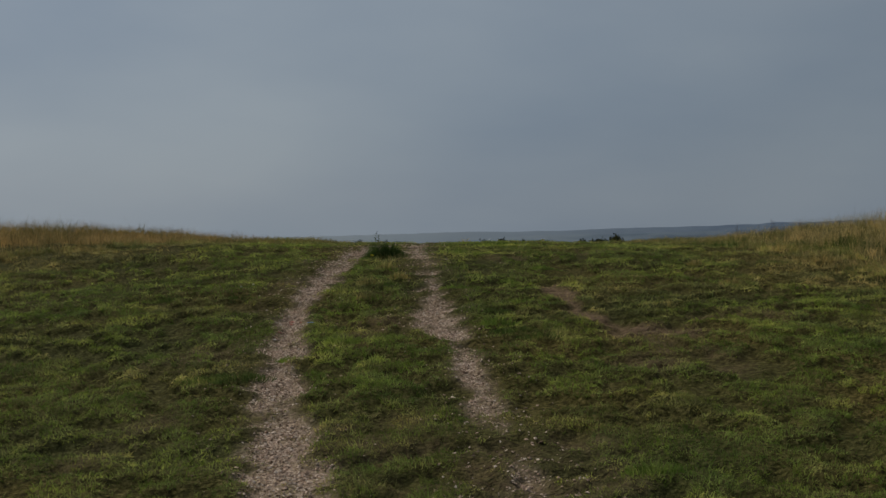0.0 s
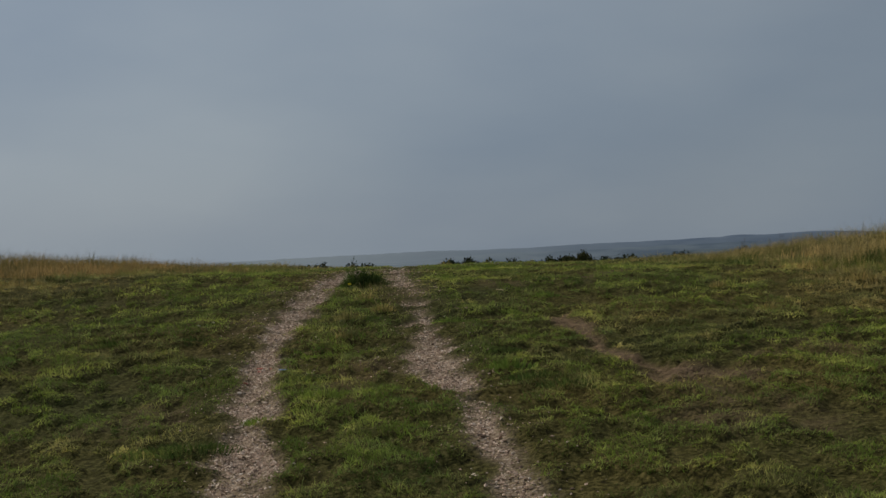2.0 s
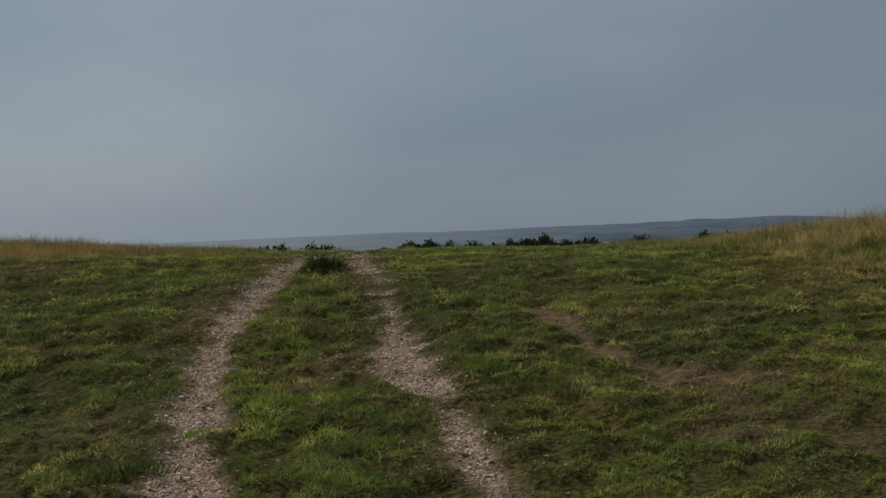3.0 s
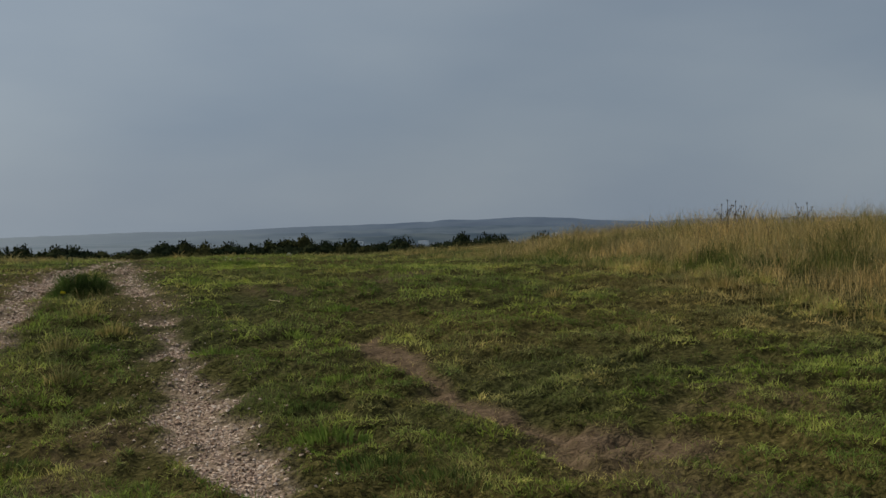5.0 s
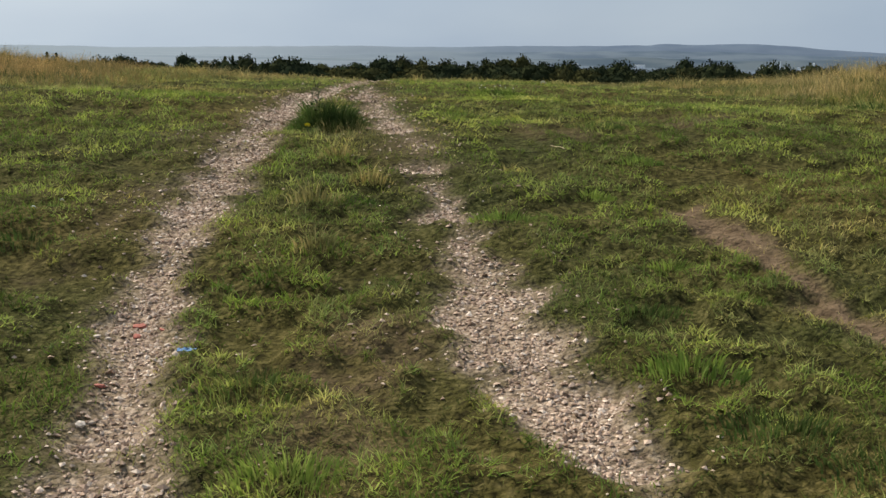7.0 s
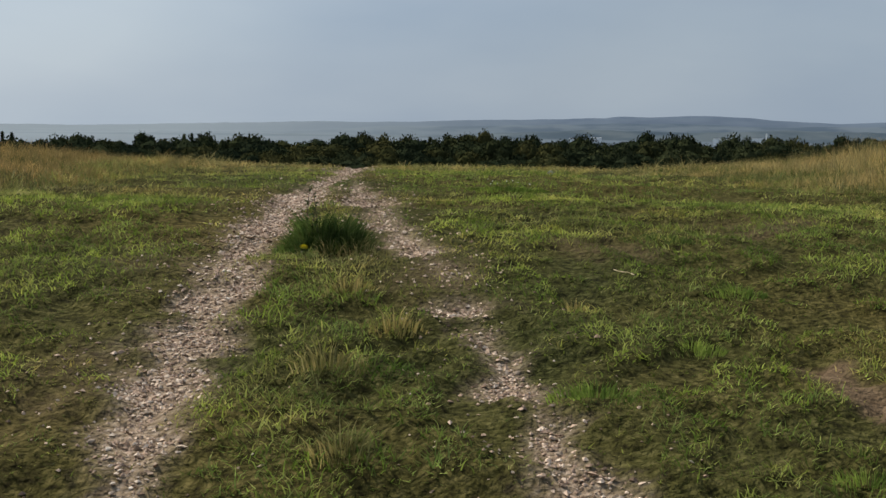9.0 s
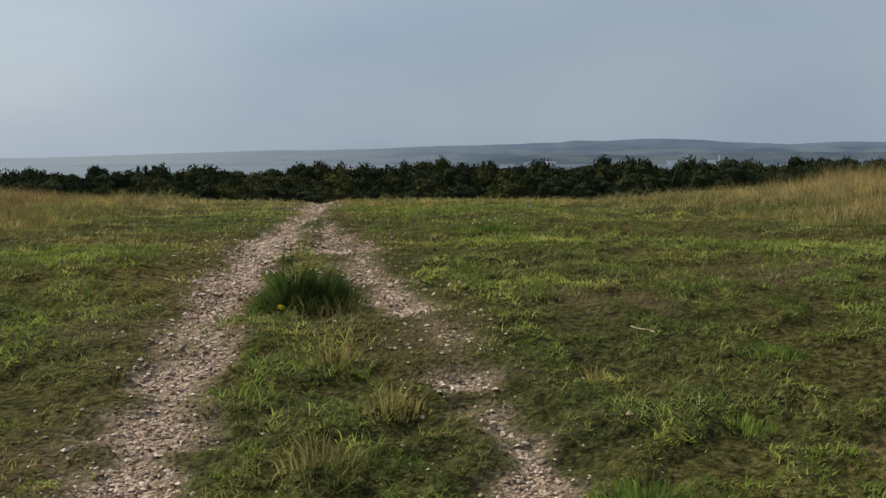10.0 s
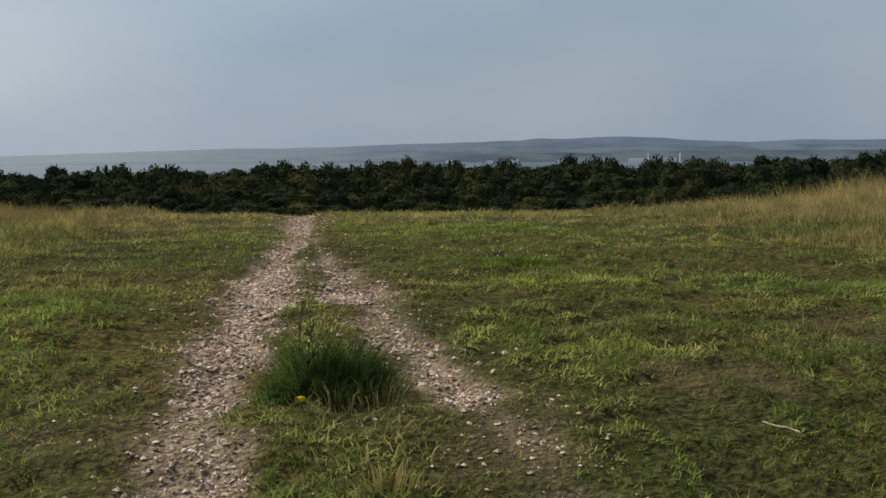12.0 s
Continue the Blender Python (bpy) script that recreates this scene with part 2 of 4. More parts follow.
def blade_material(name, greens, straws, through=0.35):
    """Leaves of grass: 'tone' picks the shade of a blade, 'dryness' how far it has turned to straw."""
    m, nt, sh = material(name, 0.6)
    tone = attribute_node(nt, "tone")
    green = ramp_node(nt, tone, *[(i / (len(greens) - 1), c) for i, c in enumerate(greens)])
    straw = ramp_node(nt, tone, *[(i / (len(straws) - 1), c) for i, c in enumerate(straws)])
    colour = mix_node(nt, attribute_node(nt, "dryness"), green, straw)
    patch = ramp_node(nt, noise_node(nt, 0.9, 3, 21), (0.35, (0.76, 0.84, 0.78)), (0.65, (1.22, 1.17, 1.05)))
    colour = mix_node(nt, 1.0, colour, patch, "MULTIPLY")
    small = ramp_node(nt, noise_node(nt, 2.8, 4, 27), (0.38, (0.62, 0.70, 0.64)), (0.5, (1.0, 1.0, 0.96)), (0.62, (1.36, 1.30, 1.15)))
    fine = ramp_node(nt, noise_node(nt, 11.0, 2, 29), (0.36, (0.64, 0.69, 0.64)), (0.64, (1.34, 1.3, 1.2)))
    colour = mix_node(nt, 1.0, colour, fine, "MULTIPLY")
    colour = mix_node(nt, 1.0, colour, small, "MULTIPLY")
    wire(nt, colour, sh.inputs["Base Color"])
    sh.inputs["Specular IOR Level"].default_value = 0.03
    thin = nt.nodes.new("ShaderNodeBsdfTranslucent")
    wire(nt, colour, thin.inputs[0])
    both = nt.nodes.new("ShaderNodeMixShader")
    both.inputs[0].default_value = through
    wire(nt, sh.outputs[0], both.inputs[1])
    wire(nt, thin.outputs[0], both.inputs[2])
    wire(nt, both.outputs[0], nt.nodes["Material Output"].inputs[0])
    return m


def stone_material():
    m, nt, sh = material("flint_and_chalk_gravel", 0.95)
    sh.inputs["Specular IOR Level"].default_value = 0.1
    pick = nt.nodes.new("ShaderNodeNewGeometry").outputs["Random Per Island"]
    tone = ramp_node(nt, pick, (0.0, (0.13, 0.092, 0.066)), (0.35, (0.38, 0.28, 0.212)), (0.7, (0.57, 0.44, 0.345)), (1.0, (0.76, 0.65, 0.54)))
    stain = ramp_node(nt, noise_node(nt, 60.0, 4, 4), (0.35, (0.75, 0.70, 0.66)), (0.65, (1.08, 1.05, 1.03)))
    wire(nt, mix_node(nt, 1.0, tone, stain, "MULTIPLY"), sh.inputs["Base Color"])
    bump_node(nt, sh, noise_node(nt, 120.0, 3, 6), 0.4, 0.004)
    return m


def pebble_material():
    m, nt, sh = material("loose_flint", 0.8)
    pick = nt.nodes.new("ShaderNodeObjectInfo").outputs["Random"]
    tone = ramp_node(nt, pick, (0.0, (0.20, 0.16, 0.12)), (0.5, (0.40, 0.33, 0.27)), (1.0, (0.64, 0.57, 0.50)))
    stain = ramp_node(nt, noise_node(nt, 70.0, 4, 8), (0.35, (0.72, 0.68, 0.64)), (0.65, (1.08, 1.05, 1.03)))
    wire(nt, mix_node(nt, 1.0, tone, stain, "MULTIPLY"), sh.inputs["Base Color"])
    bump_node(nt, sh, noise_node(nt, 110.0, 3, 3), 0.4, 0.004)
    return m


def plain_material(name, low, high, scale, rough_value=0.85):
    m, nt, sh = material(name, rough_value)
    wire(nt, ramp_node(nt, noise_node(nt, scale, 5, 2), (0.3, low), (0.7, high)), sh.inputs["Base Color"])
    return m


def leaf_material(name, dark, light):
    m, nt, sh = material(name, 1.0)
    sh.inputs["Specular IOR Level"].default_value = 0.0
    pick = nt.nodes.new("ShaderNodeNewGeometry").outputs["Random Per Island"]
    leaf = ramp_node(nt, pick, (0.0, dark), (1.0, light))
    own = ramp_node(nt, nt.nodes.new("ShaderNodeObjectInfo").outputs["Random"], (0.0, (0.62, 0.70, 0.75)), (0.45, (0.9, 0.95, 0.9)), (0.75, (1.1, 1.05, 0.9)), (1.0, (1.6, 1.3, 0.95)))
    wire(nt, mix_node(nt, 1.0, leaf, own, "MULTIPLY"), sh.inputs["Base Color"])
    return m


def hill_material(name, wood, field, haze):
    """Woods and fields far off, with mist painted into the base colour, thicker towards the west."""
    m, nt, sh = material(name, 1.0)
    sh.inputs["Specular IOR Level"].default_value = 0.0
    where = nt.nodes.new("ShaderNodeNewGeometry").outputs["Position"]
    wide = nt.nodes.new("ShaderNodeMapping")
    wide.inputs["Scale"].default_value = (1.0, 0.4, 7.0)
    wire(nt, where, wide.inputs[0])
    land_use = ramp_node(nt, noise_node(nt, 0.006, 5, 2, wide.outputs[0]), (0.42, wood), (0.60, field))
    wire(nt, mix_node(nt, painted_mist(nt), land_use, haze), sh.inputs["Base Color"])
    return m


GROUND = ground_material()
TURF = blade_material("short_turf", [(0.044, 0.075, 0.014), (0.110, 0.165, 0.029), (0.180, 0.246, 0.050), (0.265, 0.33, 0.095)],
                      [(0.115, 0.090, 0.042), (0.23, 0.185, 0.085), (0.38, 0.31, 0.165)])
STRAW = blade_material("long_dry_grass", [(0.045, 0.065, 0.016), (0.085, 0.105, 0.028), (0.14, 0.15, 0.05)],
                       [(0.22, 0.155, 0.078), (0.40, 0.295, 0.155), (0.57, 0.45, 0.265)], 0.4)
RUSSET = blade_material("reddish_dry_grass", [(0.09, 0.10, 0.035), (0.13, 0.12, 0.05), (0.17, 0.15, 0.06)],
                        [(0.21, 0.13, 0.065), (0.34, 0.23, 0.115), (0.48, 0.35, 0.19)], 0.3)
TUSSOCK = blade_material("dark_tussock_leaves", [(0.030, 0.054, 0.017), (0.066, 0.106, 0.031), (0.14, 0.19, 0.060)],
                         [(0.16, 0.14, 0.06), (0.24, 0.2, 0.09), (0.3, 0.26, 0.13)])
LIME = blade_material("fresh_lime_grass", [(0.10, 0.16, 0.03), (0.16, 0.24, 0.05), (0.25, 0.32, 0.09)],
                      [(0.2, 0.2, 0.07), (0.28, 0.26, 0.1), (0.35, 0.3, 0.15)])
GRAVEL = stone_material()
PEBBLE = pebble_material()
BARK = plain_material("grey_bark", (0.022, 0.018, 0.014), (0.045, 0.038, 0.03), 9)
LEAF = leaf_material("dark_scrub_leaves", (0.014, 0.020, 0.011), (0.046, 0.052, 0.026))
STEM = plain_material("dead_stem", (0.06, 0.045, 0.028), (0.13, 0.10, 0.06), 30)
STRAW_STEM = plain_material("pale_dry_stem", (0.34, 0.27, 0.15), (0.52, 0.43, 0.27), 40)
SEED = plain_material("dark_seed_head", (0.035, 0.022, 0.016), (0.09, 0.055, 0.035), 60)
YELLOW = plain_material("yellow_petals", (0.76, 0.64, 0.03), (0.86, 0.76, 0.08), 90, 0.6)
WHITE = plain_material("white_petals", (0.72, 0.72, 0.68), (0.85, 0.85, 0.82), 90, 0.6)
# blue-grey of the distance haze is part of these ridge colours, palest on the farthest
FAR_HILLS = hill_material("far_hills_painted_haze", (0.084, 0.110, 0.152), (0.100, 0.128, 0.170), (0.185, 0.218, 0.248))
MID_HILLS = hill_material("middle_hills_painted_haze", (0.066, 0.090, 0.122), (0.105, 0.131, 0.160), (0.180, 0.213, 0.243))
NEAR_HILLS = hill_material("valley_woods_painted_haze", (0.050, 0.070, 0.092), (0.086, 0.107, 0.124), (0.175, 0.208, 0.238))
CLADDING = plain_material("white_cladding", (0.8, 0.8, 0.8), (0.86, 0.86, 0.86), 0.3, 0.6)
ROOFING = plain_material("grey_roof_sheets", (0.62, 0.63, 0.65), (0.74, 0.75, 0.76), 0.3, 0.6)


# ---- mesh helpers ----
def quick_mesh(name, verts, tris, smooth=False):
    """A mesh of triangles from arrays."""
    me = bpy.data.meshes.new(name)
    me.vertices.add(len(verts))
    me.vertices.foreach_set("co", np.asarray(verts, np.float32).ravel())
    me.loops.add(3 * len(tris))
    me.loops.foreach_set("vertex_index", np.asarray(tris, np.int32).ravel())
    me.polygons.add(len(tris))
    me.polygons.foreach_set("loop_start", np.arange(0, 3 * len(tris), 3, dtype=np.int32))
    me.polygons.foreach_set("use_smooth", np.full(len(tris), smooth))
    me.update(calc_edges=True)
    return me


def give(me, name, values):
    a = me.attributes.new(name, "FLOAT", "POINT")
    a.data.foreach_set("value", np.asarray(values, np.float32))


def part(name, mesh, mat, parent, label=""):
    """Links a mesh, or a bmesh, as one object under a thing or a part."""
    if isinstance(mesh, bmesh.types.BMesh):
        me = bpy.data.meshes.new(name)
        mesh.to_mesh(me)
        mesh.free()
        mesh = me
    if mat and not mesh.materials:
        mesh.materials.append(mat)
    ob = new(name, mesh)
    ob.parent = parent
    if label:
        tagged(ob, label)
    return ob


def blades(name, x, y, z, height, width, lean, dryness, mat, seed=1, plain=False, tone=None):
    """A mesh of bent, tapering leaves, three triangles each (one if plain), rooted at x, y, z."""
    r = np.random.default_rng(seed)
    n = len(x)
    turn, way = r.uniform(0, 2 * np.pi, n), r.uniform(0, 2 * np.pi, n)
    side = np.stack([np.cos(turn), np.sin(turn), 0 * turn], 1) * (np.asarray(width) * 0.5)[:, None]
    out = np.stack([np.cos(way), np.sin(way), 0 * way], 1) * (np.asarray(lean) * height)[:, None]
    root = np.stack([x, y, z - 0.01], 1)
    up = np.zeros((n, 3))
    up[:, 2] = height * np.sqrt(np.clip(1 - np.asarray(lean) ** 2 * 0.7, 0.1, 1))
    mid = root + out * 0.32 + up * 0.6
    tip = root + out + up
    verts = np.stack([root - side, root + side, mid - side * 0.75, mid + side * 0.75, tip], 1).reshape(-1, 3)
    base = np.arange(n)[:, None] * 5
    tris = np.concatenate([base + [0, 1, 3], base + [0, 3, 2], base + [2, 3, 4]], 1).reshape(-1, 3)
    many = 5
    if plain:
        many = 3
        verts, tris = np.stack([root - side, root + side, tip], 1).reshape(-1, 3), np.arange(3 * n).reshape(-1, 3)
    me = quick_mesh(name, verts, tris)
    give(me, "tone", np.repeat(r.beta(3, 3.4, n) if tone is None else np.clip(tone, 0, 1), many))
    give(me, "dryness", np.repeat(np.clip(dryness, 0, 1), many))
    me.materials.append(mat)
    return me


def tube(points, radii, sides=6):
    """A bmesh tube through points, tapering by the radii, closed at both ends."""
    bm = bmesh.new()
    rings = []
    for k, (p, r) in enumerate(zip(points, radii)):
        a, b = Vector(points[max(k - 1, 0)]), Vector(points[min(k + 1, len(points) - 1)])
        q = (b - a).to_track_quat("Z", "Y")
        rings.append([bm.verts.new(Vector(p) + q @ Vector((r * math.cos(t), r * math.sin(t), 0))) for t in
                      [2 * math.pi * i / sides for i in range(sides)]])
    for one, two in zip(rings, rings[1:]):
        for i in range(sides):
            bm.faces.new((one[i], one[(i + 1) % sides], two[(i + 1) % sides], two[i]))
    bm.faces.new(rings[0][::-1])
    bm.faces.new(rings[-1])
    return bm


# ---- the ground: one sheet to the horizon ----
def steps(fine_from, fine_to, fine, end, growth):
    right = [fine_to]
    step = fine
    while right[-1] < end:
        step *= growth
        right.append(right[-1] + step)
    left = [fine_from]
    step = fine
    while left[-1] > -end:
        step *= growth
        left.append(left[-1] - step)
    return np.array(left[::-1] + list(np.arange(fine_from + fine, fine_to, fine)) + right)


def make_ground():
    xs, ys = steps(-5.4, 1.4, 0.045, 4700, 1.09), steps(4.0, 20.0, 0.055, 4700, 1.08)
    gx, gy = np.meshgrid(xs, ys)
    x, y = gx.ravel(), gy.ravel()
    nx = len(xs)
    i, j = np.meshgrid(np.arange(nx - 1), np.arange(len(ys) - 1))
    a = (j * nx + i).ravel()
    tris = np.concatenate([np.stack([a, a + 1, a + nx + 1], 1), np.stack([a, a + nx + 1, a + nx], 1)])
    me = quick_mesh("ground", np.stack([x, y, land(x, y)], 1), tris, True)
    give(me, "wear", wear(x, y))
    give(me, "mud", mud(x, y))
    give(me, "far", ease(34, 60, np.hypot(x, y - 6)))
    # mask for the haze colour of the plain
    give(me, "far_haze", ease(250, 900, np.hypot(x, y)))
    me.materials.append(GROUND)
    return tagged(new("ground", me), "grassy down with two worn stony wheel ruts over a crest", "ground", kind="structure")


ground = make_ground()


# ---- far hills and buildings ----
PLAIN = -45.3


def make_hills(name, distance, deep, profile, mat, label):
    """A ridge: the angle of its skyline by the bearing, both in degrees, with a front and a back slope."""
    deg = np.arange(-60, 60.1, 0.2)
    az = np.radians(deg)
    top = 2.0 - PLAIN + distance * np.tan(np.radians(np.interp(deg, [a for a, _ in profile], [e for _, e in profile])))
    top = np.clip(top + (fractal(deg + distance, 0 * deg, 2.2, 61) - 0.5) * 5 + (rough(deg, 0 * deg + distance, 0.45, 67) - 0.5) * 2.2, 0.5, None)
    rows = []
    for step, share in ((-0.9, 0.0), (-0.55, 0.45), (-0.25, 0.85), (0, 1.0), (0.4, 0.8), (1.0, 0.0)):
        d = distance + deep * step
        rows.append(np.stack([np.sin(az) * d, np.cos(az) * d, PLAIN + top * share], 1))
    verts = np.concatenate(rows)
    n = len(az)
    a = np.concatenate([np.arange(n - 1) + n * k for k in range(len(rows) - 1)])
    tris = np.concatenate([np.stack([a, a + 1, a + n + 1], 1), np.stack([a, a + n + 1, a + n], 1)])
    me = quick_mesh(name, verts, tris, True)
    me.materials.append(mat)
    return tagged(new(name, me), label, "hills", kind="structure")


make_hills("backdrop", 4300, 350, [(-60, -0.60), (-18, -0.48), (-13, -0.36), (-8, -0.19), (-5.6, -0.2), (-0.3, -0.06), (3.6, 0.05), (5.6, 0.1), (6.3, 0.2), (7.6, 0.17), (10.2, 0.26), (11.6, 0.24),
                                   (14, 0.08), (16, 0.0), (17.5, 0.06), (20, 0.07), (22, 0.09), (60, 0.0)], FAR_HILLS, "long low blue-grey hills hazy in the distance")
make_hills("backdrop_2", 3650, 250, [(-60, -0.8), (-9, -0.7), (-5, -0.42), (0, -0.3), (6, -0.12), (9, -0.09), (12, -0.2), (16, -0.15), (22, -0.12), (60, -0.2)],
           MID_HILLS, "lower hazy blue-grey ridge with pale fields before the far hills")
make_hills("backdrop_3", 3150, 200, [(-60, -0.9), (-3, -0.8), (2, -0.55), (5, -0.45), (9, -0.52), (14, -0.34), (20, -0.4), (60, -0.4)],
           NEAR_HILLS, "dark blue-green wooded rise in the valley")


def box(sx, sy, sz, z=0.0):
    bm = bmesh.new()
    bmesh.ops.create_cube(bm, size=1, matrix=Matrix.Translation((0, 0, z + sz / 2)) @ Matrix.Diagonal((sx, sy, sz, 1)))
    return bm


def shed(width, depth, high, x, y, z, turn=0):
    thing = tagged(new("warehouse"), "long white flat-roofed warehouse far off beyond the trees", "building", "warehouses in the valley")
    part("wall", box(width, depth, high), CLADDING, thing)
    part("roof", box(width + 0.5, depth + 0.5, 0.9, high), ROOFING, thing)
    thing.matrix_world = pose(x, y, z, 0, 0, turn)
    return thing


def bearing(az, d):
    return math.sin(radians(az)) * d, math.cos(radians(az)) * d


for az, wide, high in ((11.1, 52, 10.5), (12.45, 26, 12.0), (9.3, 14, 9.0), (5.2, 22, 9.5), (2.2, 16, 9.0), (4.1, 14, 7.5), (7.4, 12, 8.0)):
    x, y = bearing(az, 2650)
    shed(wide, 20, high, x - 2.9, y + 10.7, -45, -az)


def mast(az, d, high):
    thing = tagged(new("mast"), "thin white mast beside the far warehouses", "mast", "masts in the valley")
    part("pole", tube([(0, 0, 0), (0, 0, high)], [1.8, 1.2], 8), CLADDING, thing)
    x, y = bearing(az, d)
    thing.matrix_world = pose(x - 2.9, y + 10.7, -45)


mast(11.45, 2640, 25)
mast(12.9, 2640, 24)


# ---- scrub wood down the slope ----
def crown_mesh(r, wide, high, foot, leaves):
    """A domed crown of leafy boughs that close over one another, with small leaves round them."""
    lobes = [(0.0, 0.0, foot + (high - foot) * 0.72, wide * 0.30)]
    for k in range(11):
        a, d = k * 2.4 + r.uniform(-0.4, 0.4), wide * 0.40 * math.sqrt((k + 1) / 11)
        lift = 0.84 - 0.45 * (d / (wide * 0.40)) ** 2 + r.uniform(-0.12, 0.12)
        lobes.append((d * math.cos(a), d * math.sin(a), foot + (high - foot) * max(lift, 0.08), wide * r.uniform(0.15, 0.22)))
    lobes = np.array(lobes)
    pick = r.choice(len(lobes), leaves, p=lobes[:, 3] ** 2 / (lobes[:, 3] ** 2).sum())
    way = r.normal(size=(leaves, 3))
    way /= np.linalg.norm(way, axis=1)[:, None]
    way[:, 2] = np.abs(way[:, 2]) - 0.2
    at = lobes[pick, :3] + way * (lobes[pick, 3] * r.uniform(0.70, 1.03, leaves))[:, None]
    u = r.normal(size=(leaves, 3))
    u /= np.linalg.norm(u, axis=1)[:, None]
    v = np.cross(u, way)
    v /= np.linalg.norm(v, axis=1)[:, None] + 1e-6
    s = r.uniform(0.05, 0.11, leaves)[:, None] * wide / 4.5
    verts = np.stack([at - u * s, at + v * s * 0.8, at + u * s * 1.1, at - v * s * 0.7], 1).reshape(-1, 3)
    b = np.arange(leaves)[:, None] * 4
    tris = [np.concatenate([b + [0, 1, 2], b + [0, 2, 3]], 1).reshape(-1, 3)]
    # dense foliage inside each bough
    bm = bmesh.new()
    bmesh.ops.create_icosphere(bm, subdivisions=1, radius=1)
    ball = np.array([v.co[:] for v in bm.verts])
    faces = np.array([[v.index for v in f.verts] for f in bm.faces])
    bm.free()
    more, count = [verts], len(verts)
    for cx, cy, cz, rad in lobes:
        more.append(ball * (rad * r.uniform(0.66, 0.90, (len(ball), 1))) * (1, 1, 0.9) + (cx, cy, cz))
        tris.append(faces + count)
        count += len(ball)
    me = quick_mesh("crown", np.concatenate(more), np.concatenate(tris))
    me.materials.append(LEAF)
    return me


def make_tree(seed, wide, high, label):
    r = np.random.default_rng(seed)
    thing = tagged(new("scrub_tree"), label, "tree", "scrub wood down the slope")
    fork = high * 0.32
    part("trunk", tube([(0, 0, -0.3), (0.04, 0.02, fork * 0.5), (0.02, 0.06, fork)], [0.15, 0.12, 0.09], 7), BARK, thing)
    for k in range(3):
        a = k * 2.1 + r.uniform(-0.4, 0.4)
        e = (math.cos(a) * wide * 0.22, math.sin(a) * wide * 0.22, high * r.uniform(0.55, 0.7))
        part("limb", tube([(0.02, 0.06, fork * 0.95), (e[0] * 0.5, e[1] * 0.5, (fork + e[2]) * 0.5), e], [0.07, 0.05, 0.02], 5), BARK, thing)
    part("crown", crown_mesh(r, wide, high, high * 0.02, 2200), LEAF, thing)
    return thing


SIZES = ((5.2, 4.6), (4.4, 5.0), (6.0, 4.4), (3.8, 4.8), (5.0, 3.6), (4.8, 4.8))
MODELS = [make_tree(100 + k, w, h, t) for k, ((w, h), t) in enumerate(zip(SIZES, (
    "broad dark green scrub tree in the wood below the crest", "rounded dark green hawthorn tree in the scrub wood",
    "low spreading dark green tree in the scrub wood", "narrow dark olive-green tree in the scrub wood",
    "bushy brownish-green thorn bush in the scrub wood", "dense domed dark green tree in the scrub wood")))]
# bearing and angle of the wood's skyline, degrees
SKYLINE = [(-32, -1.05), (-18, -1.05), (-16.4, -1.05), (-13.5, -0.97), (-10.2, -0.92), (-8.7, -1.02), (-5.9, -0.84), (-4.5, -0.92), (-3.2, -0.85), (-1.9, -1.0), (-0.6, -0.62), (1.4, -0.60),
           (2.3, -0.88), (4.5, -0.81), (6.3, -0.95), (7.9, -0.68), (9.2, -0.68), (10.8, -0.95), (12, -0.68), (14, -0.74), (15.3, -0.92), (17.7, -0.46), (20, -0.52), (22, -0.55), (34, -0.5)]


def plant_wood():
    r = random.Random(5)
    used = set()
    for d, spacing, drop, slack in ((152, 0.95, 0.0, 0.13), (136, 1.1, 0.08, 0.22), (118, 1.2, 0.30, 0.26), (102, 1.2, 0.55, 0.4), (87, 1.25, 0.88, 0.45), (74, 1.35, 1.25, 0.5), (63, 1.5, 1.7, 0.5)):
        az = -30.0 + r.random()
        while az < 32:
            dist = d * r.uniform(0.96, 1.04)
            x, y = bearing(az, dist)
            x -= 2.9
            y += 10.8
            foot = float(hill(x, y))
            el = np.interp(az, [a for a, _ in SKYLINE], [e for _, e in SKYLINE]) - drop - r.uniform(0, slack)
            k = r.randrange(len(MODELS))
            wide, tall_as = SIZES[k]
            s = max(2.0 + dist * math.tan(radians(el)) - foot, 1.4) / (tall_as * 1.0)
            wide_s = spacing * r.uniform(1.9, 3.2) * (1.0 if d > 110 else 0.75) * dist * 0.01745 / wide
            m = pose(x, y, foot, 0, 0, r.uniform(0, 360)) @ Matrix.Diagonal((wide_s, wide_s, s, 1))
            if k not in used:
                MODELS[k].matrix_basis = m
                used.add(k)
            else:
                c = copy_thing(MODELS[k], Matrix())
                c.matrix_basis = m
            az += spacing * r.uniform(0.75, 1.25)


plant_wood()


